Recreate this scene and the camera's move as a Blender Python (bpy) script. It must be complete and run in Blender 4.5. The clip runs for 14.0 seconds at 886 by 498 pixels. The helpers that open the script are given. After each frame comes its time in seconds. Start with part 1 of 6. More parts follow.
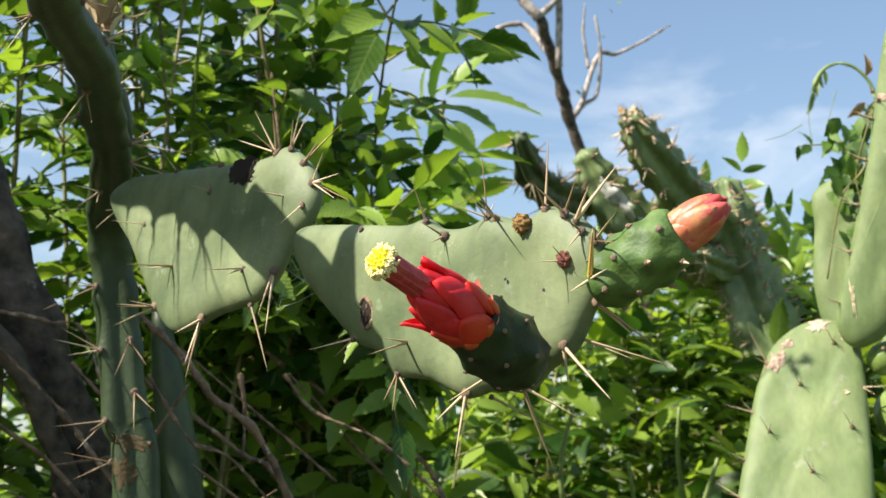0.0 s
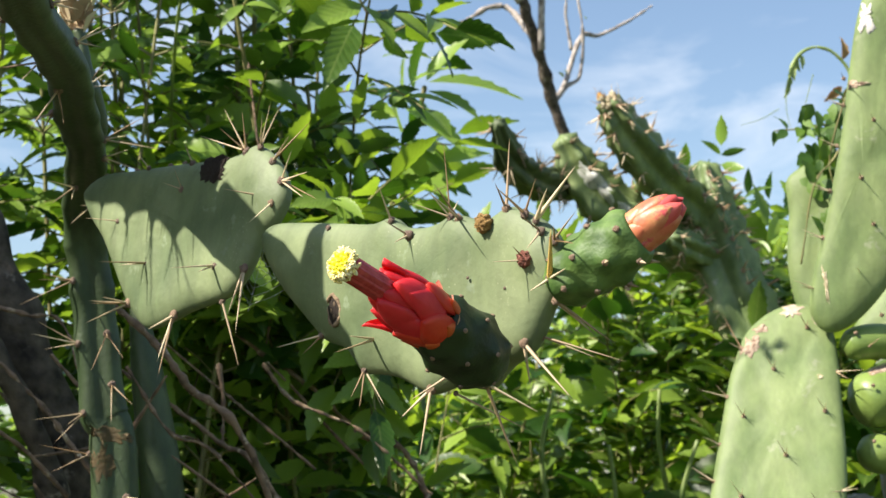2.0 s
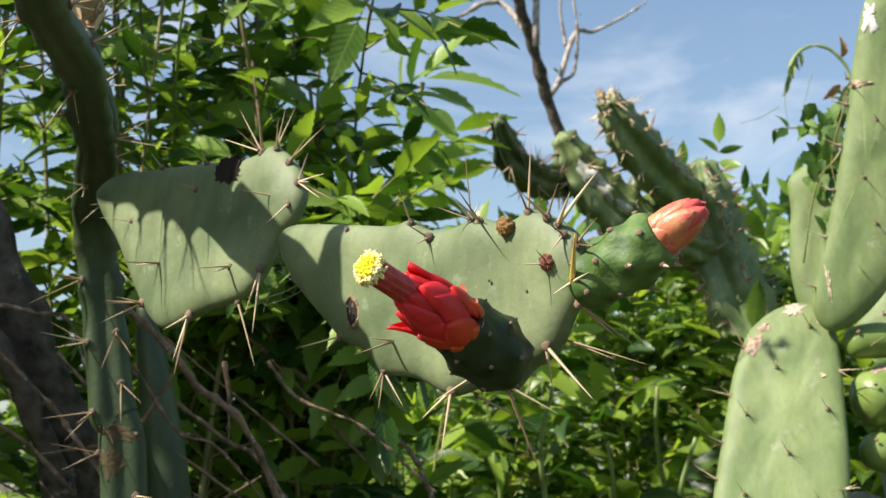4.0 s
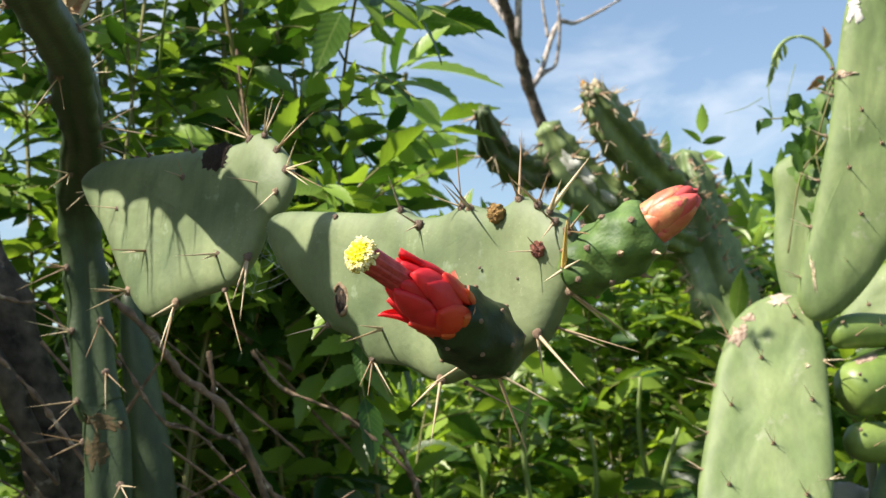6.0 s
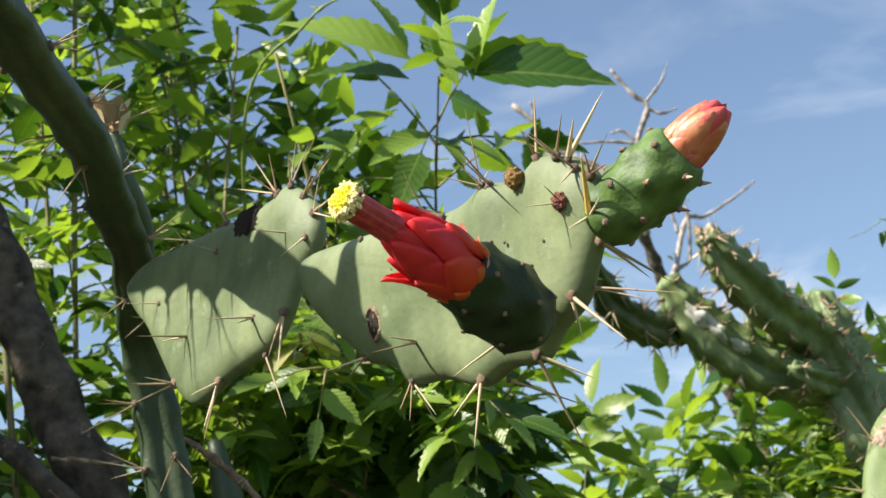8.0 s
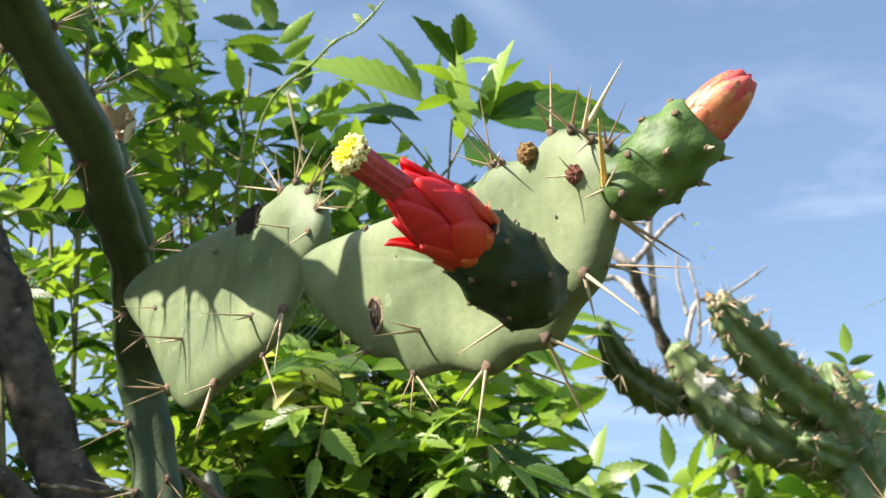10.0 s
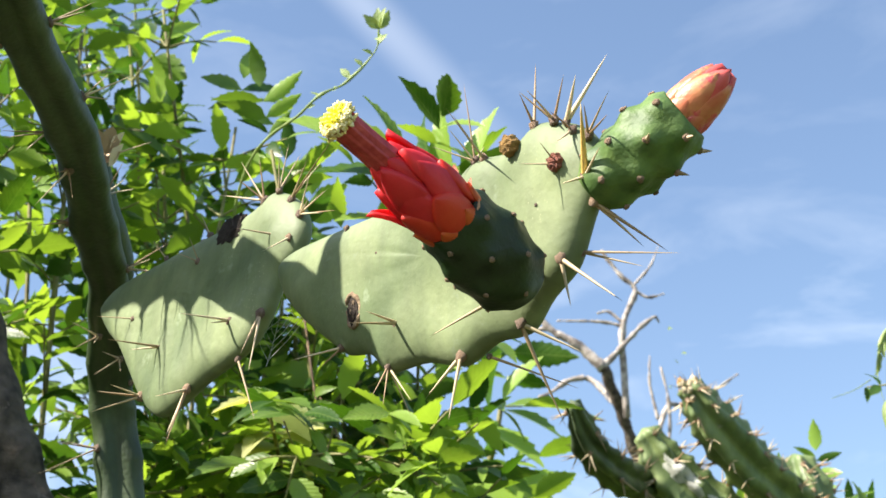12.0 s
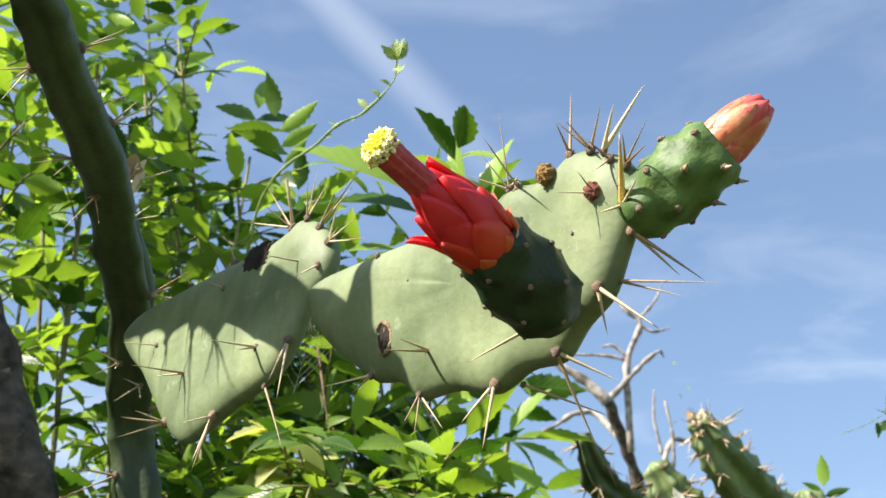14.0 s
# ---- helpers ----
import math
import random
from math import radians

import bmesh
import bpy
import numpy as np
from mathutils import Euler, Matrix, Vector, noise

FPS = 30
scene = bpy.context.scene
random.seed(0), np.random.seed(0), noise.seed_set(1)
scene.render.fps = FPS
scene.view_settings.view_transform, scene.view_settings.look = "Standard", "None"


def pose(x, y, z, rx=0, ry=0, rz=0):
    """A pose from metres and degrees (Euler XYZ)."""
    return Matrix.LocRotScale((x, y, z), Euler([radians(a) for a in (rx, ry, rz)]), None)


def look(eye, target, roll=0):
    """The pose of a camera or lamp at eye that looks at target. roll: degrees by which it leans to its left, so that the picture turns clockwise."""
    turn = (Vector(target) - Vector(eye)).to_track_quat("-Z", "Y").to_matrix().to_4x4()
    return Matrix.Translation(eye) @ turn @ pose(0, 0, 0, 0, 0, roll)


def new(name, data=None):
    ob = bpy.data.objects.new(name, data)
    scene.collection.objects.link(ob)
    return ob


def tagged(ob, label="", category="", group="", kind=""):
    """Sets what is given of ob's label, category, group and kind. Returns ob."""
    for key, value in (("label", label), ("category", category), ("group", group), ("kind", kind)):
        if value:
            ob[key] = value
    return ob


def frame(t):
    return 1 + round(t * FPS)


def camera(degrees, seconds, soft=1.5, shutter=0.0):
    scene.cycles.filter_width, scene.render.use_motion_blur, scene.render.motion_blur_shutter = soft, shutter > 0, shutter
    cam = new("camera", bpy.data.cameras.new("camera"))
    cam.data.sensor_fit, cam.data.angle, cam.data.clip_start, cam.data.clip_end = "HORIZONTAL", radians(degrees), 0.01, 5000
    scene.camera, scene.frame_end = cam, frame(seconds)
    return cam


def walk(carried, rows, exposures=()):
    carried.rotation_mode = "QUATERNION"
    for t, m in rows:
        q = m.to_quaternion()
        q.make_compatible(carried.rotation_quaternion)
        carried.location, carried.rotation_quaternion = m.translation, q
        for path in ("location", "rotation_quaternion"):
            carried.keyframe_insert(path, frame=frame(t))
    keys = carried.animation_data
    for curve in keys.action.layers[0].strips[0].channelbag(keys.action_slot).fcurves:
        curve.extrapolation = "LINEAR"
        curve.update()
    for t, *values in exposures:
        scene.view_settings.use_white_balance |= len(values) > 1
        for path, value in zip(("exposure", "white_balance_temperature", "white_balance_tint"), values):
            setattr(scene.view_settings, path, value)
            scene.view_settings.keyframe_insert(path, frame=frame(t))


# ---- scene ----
cam = camera(30, 14.0)
cam.data.dof.use_dof = True
cam.data.dof.focus_distance = 0.41
cam.data.dof.aperture_fstop = 72

# seconds, eye, target, roll
PATH = [
    (0, (0.0000, -0.3240, 1.2712), (0.0439, 0.6632, 1.4248), -0.00),
    (0.5, (-0.0017, -0.3239, 1.2719), (0.0449, 0.6639, 1.4204), -0.25),
    (1, (0.0012, -0.3276, 1.2738), (0.0498, 0.6605, 1.4193), -0.32),
    (1.5, (0.0044, -0.3315, 1.2759), (0.0544, 0.6570, 1.4187), -0.38),
    (2, (0.0060, -0.3325, 1.2752), (0.0570, 0.6562, 1.4164), -0.50),
    (2.5, (0.0043, -0.3328, 1.2753), (0.0552, 0.6559, 1.4162), -0.52),
    (5, (-0.0042, -0.3342, 1.2780), (0.0580, 0.6545, 1.4140), -0.34),
    (5.5, (-0.0033, -0.3331, 1.2777), (0.0602, 0.6557, 1.4131), -0.31),
    (6, (-0.0049, -0.3315, 1.2763), (0.0647, 0.6572, 1.4090), -0.42),
    (6.5, (0.0031, -0.3268, 1.2724), (0.0549, 0.6614, 1.4165), -2.49),
    (7, (0.0201, -0.3148, 1.2582), (0.0320, 0.6672, 1.4467), -4.81),
    (7.5, (0.0277, -0.2925, 1.2358), (0.0194, 0.6760, 1.4847), -5.78),
    (8, (0.0271, -0.2763, 1.2176), (0.0077, 0.6805, 1.5076), -6.10),
    (8.2, (0.0279, -0.2714, 1.2125), (0.0068, 0.6839, 1.5077), -5.88),
    (10.3, (0.0228, -0.2521, 1.1955), (0.0098, 0.6826, 1.5509), -3.85),
    (10.5, (0.0211, -0.2517, 1.1923), (0.0149, 0.6791, 1.5577), -3.62),
    (11, (0.0229, -0.2508, 1.1834), (0.0221, 0.6703, 1.5725), -2.54),
    (11.5, (0.0206, -0.2498, 1.1768), (0.0207, 0.6677, 1.5744), -2.27),
    (12, (0.0221, -0.2479, 1.1714), (0.0217, 0.6673, 1.5745), -2.15),
    (12.5, (0.0211, -0.2436, 1.1683), (0.0199, 0.6703, 1.5742), -2.02),
    (13, (0.0194, -0.2443, 1.1671), (0.0173, 0.6670, 1.5786), -1.82),
    (13.5, (0.0163, -0.2471, 1.1684), (0.0154, 0.6614, 1.5864), -1.72),
    (14, (0.0143, -0.2482, 1.1702), (0.0143, 0.6587, 1.5915), -1.63),
]
walk(cam, [(t, look(eye, target, roll)) for t, eye, target, roll in PATH],
     exposures=((0, 0.93), (0.5, 0.74), (1.0, 0.89), (1.5, 0.97), (2.0, 0.99), (2.7, 0.95), (4.8, 0.72), (5.0, 0.72), (5.5, 0.82), (6.0, 0.94), (6.5, 0.92), (7.0, 0.76), (7.5, 0.95), (8.0, 0.95), (8.2, 0.98), (10.3, 1.30), (10.5, 1.30), (11.0, 1.52), (11.6, 1.52), (12.0, 1.42), (12.5, 1.33), (13.0, 1.44), (13.5, 1.21), (14.0, 1.27)))

from mathutils.bvhtree import BVHTree

# ---- light ----
SUN = Vector((-0.65, -0.27, 0.71)).normalized()      # direction towards the sun


def make_world():
    world = bpy.data.worlds.new("sky")
    scene.world = world
    world.use_nodes = True
    nt = world.node_tree
    nt.nodes.clear()
    out = nt.nodes.new("ShaderNodeOutputWorld")
    bg = nt.nodes.new("ShaderNodeBackground")
    bg.inputs["Strength"].default_value = 0.088
    sky = nt.nodes.new("ShaderNodeTexSky")
    sky.sky_type = "NISHITA"
    sky.sun_disc = False
    sky.sun_elevation = math.asin(SUN.z)
    sky.sun_rotation = math.atan2(SUN.x, SUN.y)
    sky.air_density, sky.dust_density, sky.ozone_density = 1.0, 1.0, 1.0
    # thin fair-weather cloud, thicker towards the horizon
    co = nt.nodes.new("ShaderNodeTexCoord")
    mp = nt.nodes.new("ShaderNodeMapping")
    mp.inputs["Scale"].default_value = (2.2, 1.6, 6.5)
    mp.inputs["Rotation"].default_value = (0.25, 0.2, 0.3)
    n1 = nt.nodes.new("ShaderNodeTexNoise")
    n1.inputs["Scale"].default_value = 2.8
    n1.inputs["Detail"].default_value = 9.0
    n1.inputs["Roughness"].default_value = 0.58
    n1.inputs["Distortion"].default_value = 0.5
    ramp = nt.nodes.new("ShaderNodeValToRGB")
    ramp.color_ramp.elements[0].position = 0.50
    ramp.color_ramp.elements[1].position = 0.72
    sep = nt.nodes.new("ShaderNodeSeparateXYZ")
    low = nt.nodes.new("ShaderNodeMapRange")
    low.inputs["From Min"].default_value = 0.42
    low.inputs["From Max"].default_value = 0.05
    low.inputs["To Min"].default_value = 0.10
    low.inputs["To Max"].default_value = 0.85
    mul = nt.nodes.new("ShaderNodeMath")
    mul.operation = "MULTIPLY"
    # one soft streak of high cloud
    dot = nt.nodes.new("ShaderNodeVectorMath")
    dot.operation = "DOT_PRODUCT"
    streak_normal = Vector((0.735, -0.335, 0.59)).normalized()
    dot.inputs[1].default_value = streak_normal
    ab = nt.nodes.new("ShaderNodeMath")
    ab.operation = "ABSOLUTE"
    st = nt.nodes.new("ShaderNodeMapRange")
    st.interpolation_type = "SMOOTHSTEP"
    st.inputs["From Min"].default_value = 0.02
    st.inputs["From Max"].default_value = 0.0
    st.inputs["To Min"].default_value = 0.0
    st.inputs["To Max"].default_value = 0.21
    hi = nt.nodes.new("ShaderNodeMapRange")
    hi.interpolation_type = "SMOOTHSTEP"
    hi.inputs["From Min"].default_value = 0.40
    hi.inputs["From Max"].default_value = 0.54
    sm = nt.nodes.new("ShaderNodeMath")
    sm.operation = "MULTIPLY"
    add = nt.nodes.new("ShaderNodeMath")
    add.operation = "MAXIMUM"
    mix = nt.nodes.new("ShaderNodeMixRGB")
    mix.inputs["Color2"].default_value = (6.6, 6.9, 7.4, 1)
    L = nt.links.new
    L(co.outputs["Generated"], mp.inputs["Vector"])
    L(mp.outputs["Vector"], n1.inputs["Vector"])
    L(n1.outputs["Fac"], ramp.inputs["Fac"])
    L(co.outputs["Generated"], sep.inputs["Vector"])
    L(sep.outputs["Z"], low.inputs["Value"])
    L(ramp.outputs["Color"], mul.inputs[0])
    L(low.outputs["Result"], mul.inputs[1])
    L(co.outputs["Generated"], dot.inputs[0])
    L(dot.outputs["Value"], ab.inputs[0])
    L(ab.outputs["Value"], st.inputs["Value"])
    L(sep.outputs["Z"], hi.inputs["Value"])
    L(st.outputs["Result"], sm.inputs[0])
    L(hi.outputs["Result"], sm.inputs[1])
    L(mul.outputs["Value"], add.inputs[0])
    L(sm.outputs["Value"], add.inputs[1])
    L(add.outputs["Value"], mix.inputs["Fac"])
    L(sky.outputs["Color"], mix.inputs["Color1"])
    L(mix.outputs["Color"], bg.inputs["Color"])
    L(bg.outputs["Background"], out.inputs["Surface"])


make_world()
sun_data = bpy.data.lights.new("sun", "SUN")
sun_data.energy = 5.0
sun_data.angle = radians(0.55)
sun_data.color = (1.0, 0.91, 0.80)
sun = new("sun", sun_data)
sun.matrix_world = look(SUN * 20, (0, 0, 0))


# ---- materials ----
def material(name, low, high, scale=60.0, rough=0.5, bump=0.3, bump_scale=300.0, spots=None, translucent=0.0,
             vary=False, sss=0.0, stretch=(1, 1, 1), coat=0.0, spot_scale=25.0, spot_from=0.62, bump_dist=0.0006, flecks=None, streaks=0.0):
    """A surface that wanders between two colours at one scale, with fine relief at another, and blotches of a third colour."""
    mat = bpy.data.materials.new(name)
    mat.use_nodes = True
    nt = mat.node_tree
    nt.nodes.clear()
    N, L = nt.nodes.new, nt.links.new
    out, bsdf = N("ShaderNodeOutputMaterial"), N("ShaderNodeBsdfPrincipled")
    co, mp = N("ShaderNodeTexCoord"), N("ShaderNodeMapping")
    mp.inputs["Scale"].default_value = stretch
    L(co.outputs["Object"], mp.inputs["Vector"])
    noise_a, ramp = N("ShaderNodeTexNoise"), N("ShaderNodeValToRGB")
    noise_a.inputs["Scale"].default_value = scale
    noise_a.inputs["Detail"].default_value = 5
    ramp.color_ramp.elements[0].position, ramp.color_ramp.elements[1].position = 0.3, 0.72
    ramp.color_ramp.elements[0].color, ramp.color_ramp.elements[1].color = (*low, 1), (*high, 1)
    L(mp.outputs["Vector"], noise_a.inputs["Vector"])
    factor = noise_a.outputs["Fac"]
    if vary:
        info, geo, plus, frac = N("ShaderNodeObjectInfo"), N("ShaderNodeNewGeometry"), N("ShaderNodeMath"), N("ShaderNodeMath")
        plus.operation, frac.operation = "ADD", "FRACT"
        L(info.outputs["Random"], plus.inputs[0])
        L(geo.outputs["Random Per Island"], plus.inputs[1])
        L(plus.outputs["Value"], frac.inputs[0])
        both = N("ShaderNodeMath")
        both.operation = "MULTIPLY_ADD"
        both.inputs[1].default_value = 0.30
        L(noise_a.outputs["Fac"], both.inputs[0])
        less = N("ShaderNodeMath")
        less.operation = "MULTIPLY"
        less.inputs[1].default_value = 0.72
        L(frac.outputs["Value"], less.inputs[0])
        L(less.outputs["Value"], both.inputs[2])
        factor = both.outputs["Value"]
    L(factor, ramp.inputs["Fac"])
    colour = ramp.outputs["Color"]
    if spots:
        noise_s, edge, mixs = N("ShaderNodeTexNoise"), N("ShaderNodeValToRGB"), N("ShaderNodeMixRGB")
        noise_s.inputs["Scale"].default_value = spot_scale
        noise_s.inputs["Detail"].default_value = 7
        noise_s.inputs["Roughness"].default_value = 0.65
        edge.color_ramp.elements[0].position, edge.color_ramp.elements[1].position = spot_from, spot_from + 0.07
        L(co.outputs["Object"], noise_s.inputs["Vector"])
        L(noise_s.outputs["Fac"], edge.inputs["Fac"])
        L(edge.outputs["Color"], mixs.inputs["Fac"])
        L(colour, mixs.inputs["Color1"])
        mixs.inputs["Color2"].default_value = (*spots, 1)
        colour = mixs.outputs["Color"]
    if streaks:
        # faint pale streaks down the skin, and wax rubbed off in patches
        ms_, ns_, rs_, xs_ = N("ShaderNodeMapping"), N("ShaderNodeTexNoise"), N("ShaderNodeValToRGB"), N("ShaderNodeMixRGB")
        ms_.inputs["Scale"].default_value = (2.0, 0.8, 1.0)
        ms_.inputs["Rotation"].default_value = (0, 0, 0.18)
        ns_.inputs["Scale"].default_value = 95
        ns_.inputs["Detail"].default_value = 6
        ns_.inputs["Roughness"].default_value = 0.6
        rs_.color_ramp.elements[0].position, rs_.color_ramp.elements[1].position = 0.36, 0.70
        rs_.color_ramp.elements[0].color = (1 - streaks, 1 - streaks, 1 - streaks * 0.8, 1)
        rs_.color_ramp.elements[1].color = (1 + streaks, 1 + streaks, 1 + streaks, 1)
        xs_.blend_type = "MULTIPLY"
        xs_.inputs["Fac"].default_value = 1.0
        L(co.outputs["Object"], ms_.inputs["Vector"])
        L(ms_.outputs["Vector"], ns_.inputs["Vector"])
        L(ns_.outputs["Fac"], rs_.inputs["Fac"])
        L(colour, xs_.inputs["Color1"])
        L(rs_.outputs["Color"], xs_.inputs["Color2"])
        colour = xs_.outputs["Color"]
    if flecks:
        # specks and short scratches, gathered in patches
        vf, near, nf, where, mf, xf = N("ShaderNodeTexVoronoi"), N("ShaderNodeMapRange"), N("ShaderNodeTexNoise"), N("ShaderNodeMapRange"), N("ShaderNodeMath"), N("ShaderNodeMixRGB")
        wv = N("ShaderNodeMapping")
        wv.inputs["Scale"].default_value = (1.0, 0.8, 1.0)
        wv.inputs["Rotation"].default_value = (0, 0, 0.6)
        vf.inputs["Scale"].default_value = 900
        near.inputs["From Min"].default_value, near.inputs["From Max"].default_value = 0.19, 0.12
        nf.inputs["Scale"].default_value = 75
        nf.inputs["Detail"].default_value = 3
        where.inputs["From Min"].default_value, where.inputs["From Max"].default_value = 0.55, 0.75
        mf.operation = "MULTIPLY"
        L(co.outputs["Object"], wv.inputs["Vector"])
        L(wv.outputs["Vector"], vf.inputs["Vector"])
        L(vf.outputs["Distance"], near.inputs["Value"])
        L(co.outputs["Object"], nf.inputs["Vector"])
        L(nf.outputs["Fac"], where.inputs["Value"])
        L(near.outputs["Result"], mf.inputs[0])
        L(where.outputs["Result"], mf.inputs[1])
        L(mf.outputs["Value"], xf.inputs["Fac"])
        L(colour, xf.inputs["Color1"])
        xf.inputs["Color2"].default_value = (*flecks, 1)
        colour = xf.outputs["Color"]
    L(colour, bsdf.inputs["Base Color"])
    bsdf.inputs["Roughness"].default_value = rough
    bsdf.inputs["Coat Weight"].default_value = coat
    bsdf.inputs["Coat Roughness"].default_value = 0.25
    if sss:
        bsdf.inputs["Subsurface Weight"].default_value = sss
        bsdf.inputs["Subsurface Radius"].default_value = (0.004, 0.003, 0.001)
        bsdf.inputs["Subsurface Scale"].default_value = 0.5
    noise_b, bmp = N("ShaderNodeTexNoise"), N("ShaderNodeBump")
    noise_b.inputs["Scale"].default_value = bump_scale
    noise_b.inputs["Detail"].default_value = 6
    bmp.inputs["Strength"].default_value = bump
    bmp.inputs["Distance"].default_value = bump_dist
    L(mp.outputs["Vector"], noise_b.inputs["Vector"])
    L(noise_b.outputs["Fac"], bmp.inputs["Height"])
    L(bmp.outputs["Normal"], bsdf.inputs["Normal"])
    if translucent:
        tr, ms, brighter = N("ShaderNodeBsdfTranslucent"), N("ShaderNodeMixShader"), N("ShaderNodeMixRGB")
        brighter.blend_type = "MULTIPLY"
        brighter.inputs["Fac"].default_value = 1.0
        brighter.inputs["Color2"].default_value = (1.8, 1.75, 0.70, 1) if low[1] > low[0] else (1.5, 1.1, 0.9, 1)
        L(colour, brighter.inputs["Color1"])
        L(brighter.outputs["Color"], tr.inputs["Color"])
        ms.inputs["Fac"].default_value = translucent
        L(bsdf.outputs["BSDF"], ms.inputs[1])
        L(tr.outputs["BSDF"], ms.inputs[2])
        L(ms.outputs["Shader"], out.inputs["Surface"])
    else:
        L(bsdf.outputs["BSDF"], out.inputs["Surface"])
    return mat


SKIN = material("glaucous_cactus_skin", (0.090, 0.132, 0.058), (0.214, 0.260, 0.128), scale=34, rough=0.62, bump=0.26, bump_scale=520,
                spots=(0.20, 0.25, 0.15), spot_scale=110, spot_from=0.62, coat=0.0, flecks=(0.38, 0.41, 0.25), streaks=0.13)
SKIN_OLD = material("old_cactus_skin", (0.118, 0.180, 0.056), (0.222, 0.284, 0.108), scale=30, rough=0.60, bump=0.26, bump_scale=450,
                    spots=(0.24, 0.28, 0.15), spot_scale=70, spot_from=0.62, coat=0.0, flecks=(0.40, 0.42, 0.24), streaks=0.14)
SKIN_STEM = material("stem_skin", (0.022, 0.044, 0.015), (0.076, 0.108, 0.046), scale=24, rough=0.5, bump=0.4, bump_scale=500,
                     spots=(0.13, 0.10, 0.04), spot_scale=32, spot_from=0.74, streaks=0.2)
SKIN_BRANCH = material("dull_branch_skin", (0.098, 0.154, 0.052), (0.245, 0.310, 0.120), scale=45, rough=0.5, bump=0.5, bump_scale=350,
                       spots=(0.36, 0.35, 0.26), spot_scale=55, spot_from=0.63, streaks=0.15)
# branch skin darkened so that one limb carries its shade as colour
SKIN_BRANCH_SHADED = material("shaded_branch_skin", (0.040, 0.066, 0.026), (0.120, 0.160, 0.066), scale=45, rough=0.55, bump=0.5, bump_scale=350, spots=(0.2, 0.22, 0.13), spot_scale=60, spot_from=0.66)
OVARY = material("fresh_green_skin", (0.034, 0.088, 0.013), (0.135, 0.225, 0.050), scale=150, rough=0.58, bump=0.35, bump_scale=900, flecks=(0.2, 0.26, 0.1), streaks=0.2)
# darker copy of OVARY: the shade under the flower is put into the colour
OVARY_SHADED = material("shaded_green_skin", (0.0050, 0.0160, 0.0026), (0.016, 0.040, 0.007), scale=120, rough=0.52, bump=0.3, bump_scale=900, streaks=0.2)
PETAL = material("scarlet_petal", (0.64, 0.012, 0.024), (0.86, 0.060, 0.070), scale=110, rough=0.44, bump=0.2, bump_scale=800, translucent=0.28)
PETAL_MID = material("orange_red_petal", (0.60, 0.018, 0.014), (0.80, 0.075, 0.030), scale=110, rough=0.42, bump=0.2, bump_scale=800, translucent=0.2)
PETAL_LOW = material("orange_scarlet_scale", (0.55, 0.055, 0.015), (0.72, 0.15, 0.03), scale=160, rough=0.42, bump=0.2, bump_scale=800, translucent=0.2)
TUBE = material("stamen_bundle", (0.36, 0.022, 0.030), (0.58, 0.075, 0.075), scale=420, rough=0.45, bump=0.5, bump_scale=500)
ANTHER = material("pale_cream_anther", (0.80, 0.66, 0.22), (0.86, 0.78, 0.46), scale=500, rough=0.7, bump=0.4, bump_scale=1500, vary=True)
STIGMA = material("yellow_stigma", (0.80, 0.70, 0.03), (0.86, 0.82, 0.08), scale=500, rough=0.55, bump=0.2)
BUD = material("salmon_bud_scale", (0.60, 0.13, 0.07), (0.74, 0.40, 0.17), scale=170, rough=0.42, bump=0.25, bump_scale=900, translucent=0.14, spots=(0.66, 0.08, 0.11), spot_scale=90, spot_from=0.52)
BUD_TIP = material("pink_bud_tip", (0.66, 0.07, 0.08), (0.74, 0.20, 0.16), scale=140, rough=0.42, bump=0.2, bump_scale=900, translucent=0.14)
AREOLE = material("woolly_areole", (0.08, 0.05, 0.04), (0.38, 0.28, 0.21), scale=900, rough=0.95, bump=0.8, bump_scale=2500)
AREOLE_PALE = material("pale_areole", (0.20, 0.12, 0.075), (0.50, 0.36, 0.25), scale=900, rough=0.9, bump=0.8, bump_scale=2500)
SPINE = material("straw_spine", (0.28, 0.18, 0.09), (0.70, 0.58, 0.38), scale=160, rough=0.5, bump=0.2, bump_scale=1800, vary=True)
SPINE_DARK = material("grey_brown_spine", (0.26, 0.18, 0.10), (0.48, 0.38, 0.24), scale=160, rough=0.6, bump=0.2, bump_scale=1800, vary=True)
SPINE_GOLD = material("golden_spine", (0.60, 0.36, 0.05), (0.80, 0.62, 0.22), scale=200, rough=0.42, bump=0.2, bump_scale=1800)
KNOB = material("dry_brown_knob", (0.34, 0.18, 0.05), (0.64, 0.42, 0.15), scale=600, rough=0.85, bump=0.9, bump_scale=1400)
KNOB_RED = material("dry_russet_knob", (0.25, 0.08, 0.055), (0.48, 0.20, 0.14), scale=600, rough=0.85, bump=0.9, bump_scale=1400)
SCAB = material("black_scab", (0.016, 0.011, 0.008), (0.075, 0.05, 0.032), scale=420, rough=0.9, bump=1.0, bump_scale=900)
CREAM = material("cream_crust", (0.42, 0.34, 0.20), (0.74, 0.66, 0.46), scale=320, rough=0.9, bump=0.9, bump_scale=700)
CORK = material("pale_corky_scar", (0.20, 0.12, 0.08), (0.62, 0.50, 0.38), scale=420, rough=0.95, bump=1.0, bump_scale=900, spots=(0.09, 0.05, 0.035), spot_scale=500, spot_from=0.60)
PINK_CORK = material("pinkish_cork", (0.40, 0.30, 0.22), (0.66, 0.56, 0.46), scale=260, rough=0.9, bump=0.6, bump_scale=900, spots=(0.25, 0.15, 0.10), spot_scale=420, spot_from=0.63)
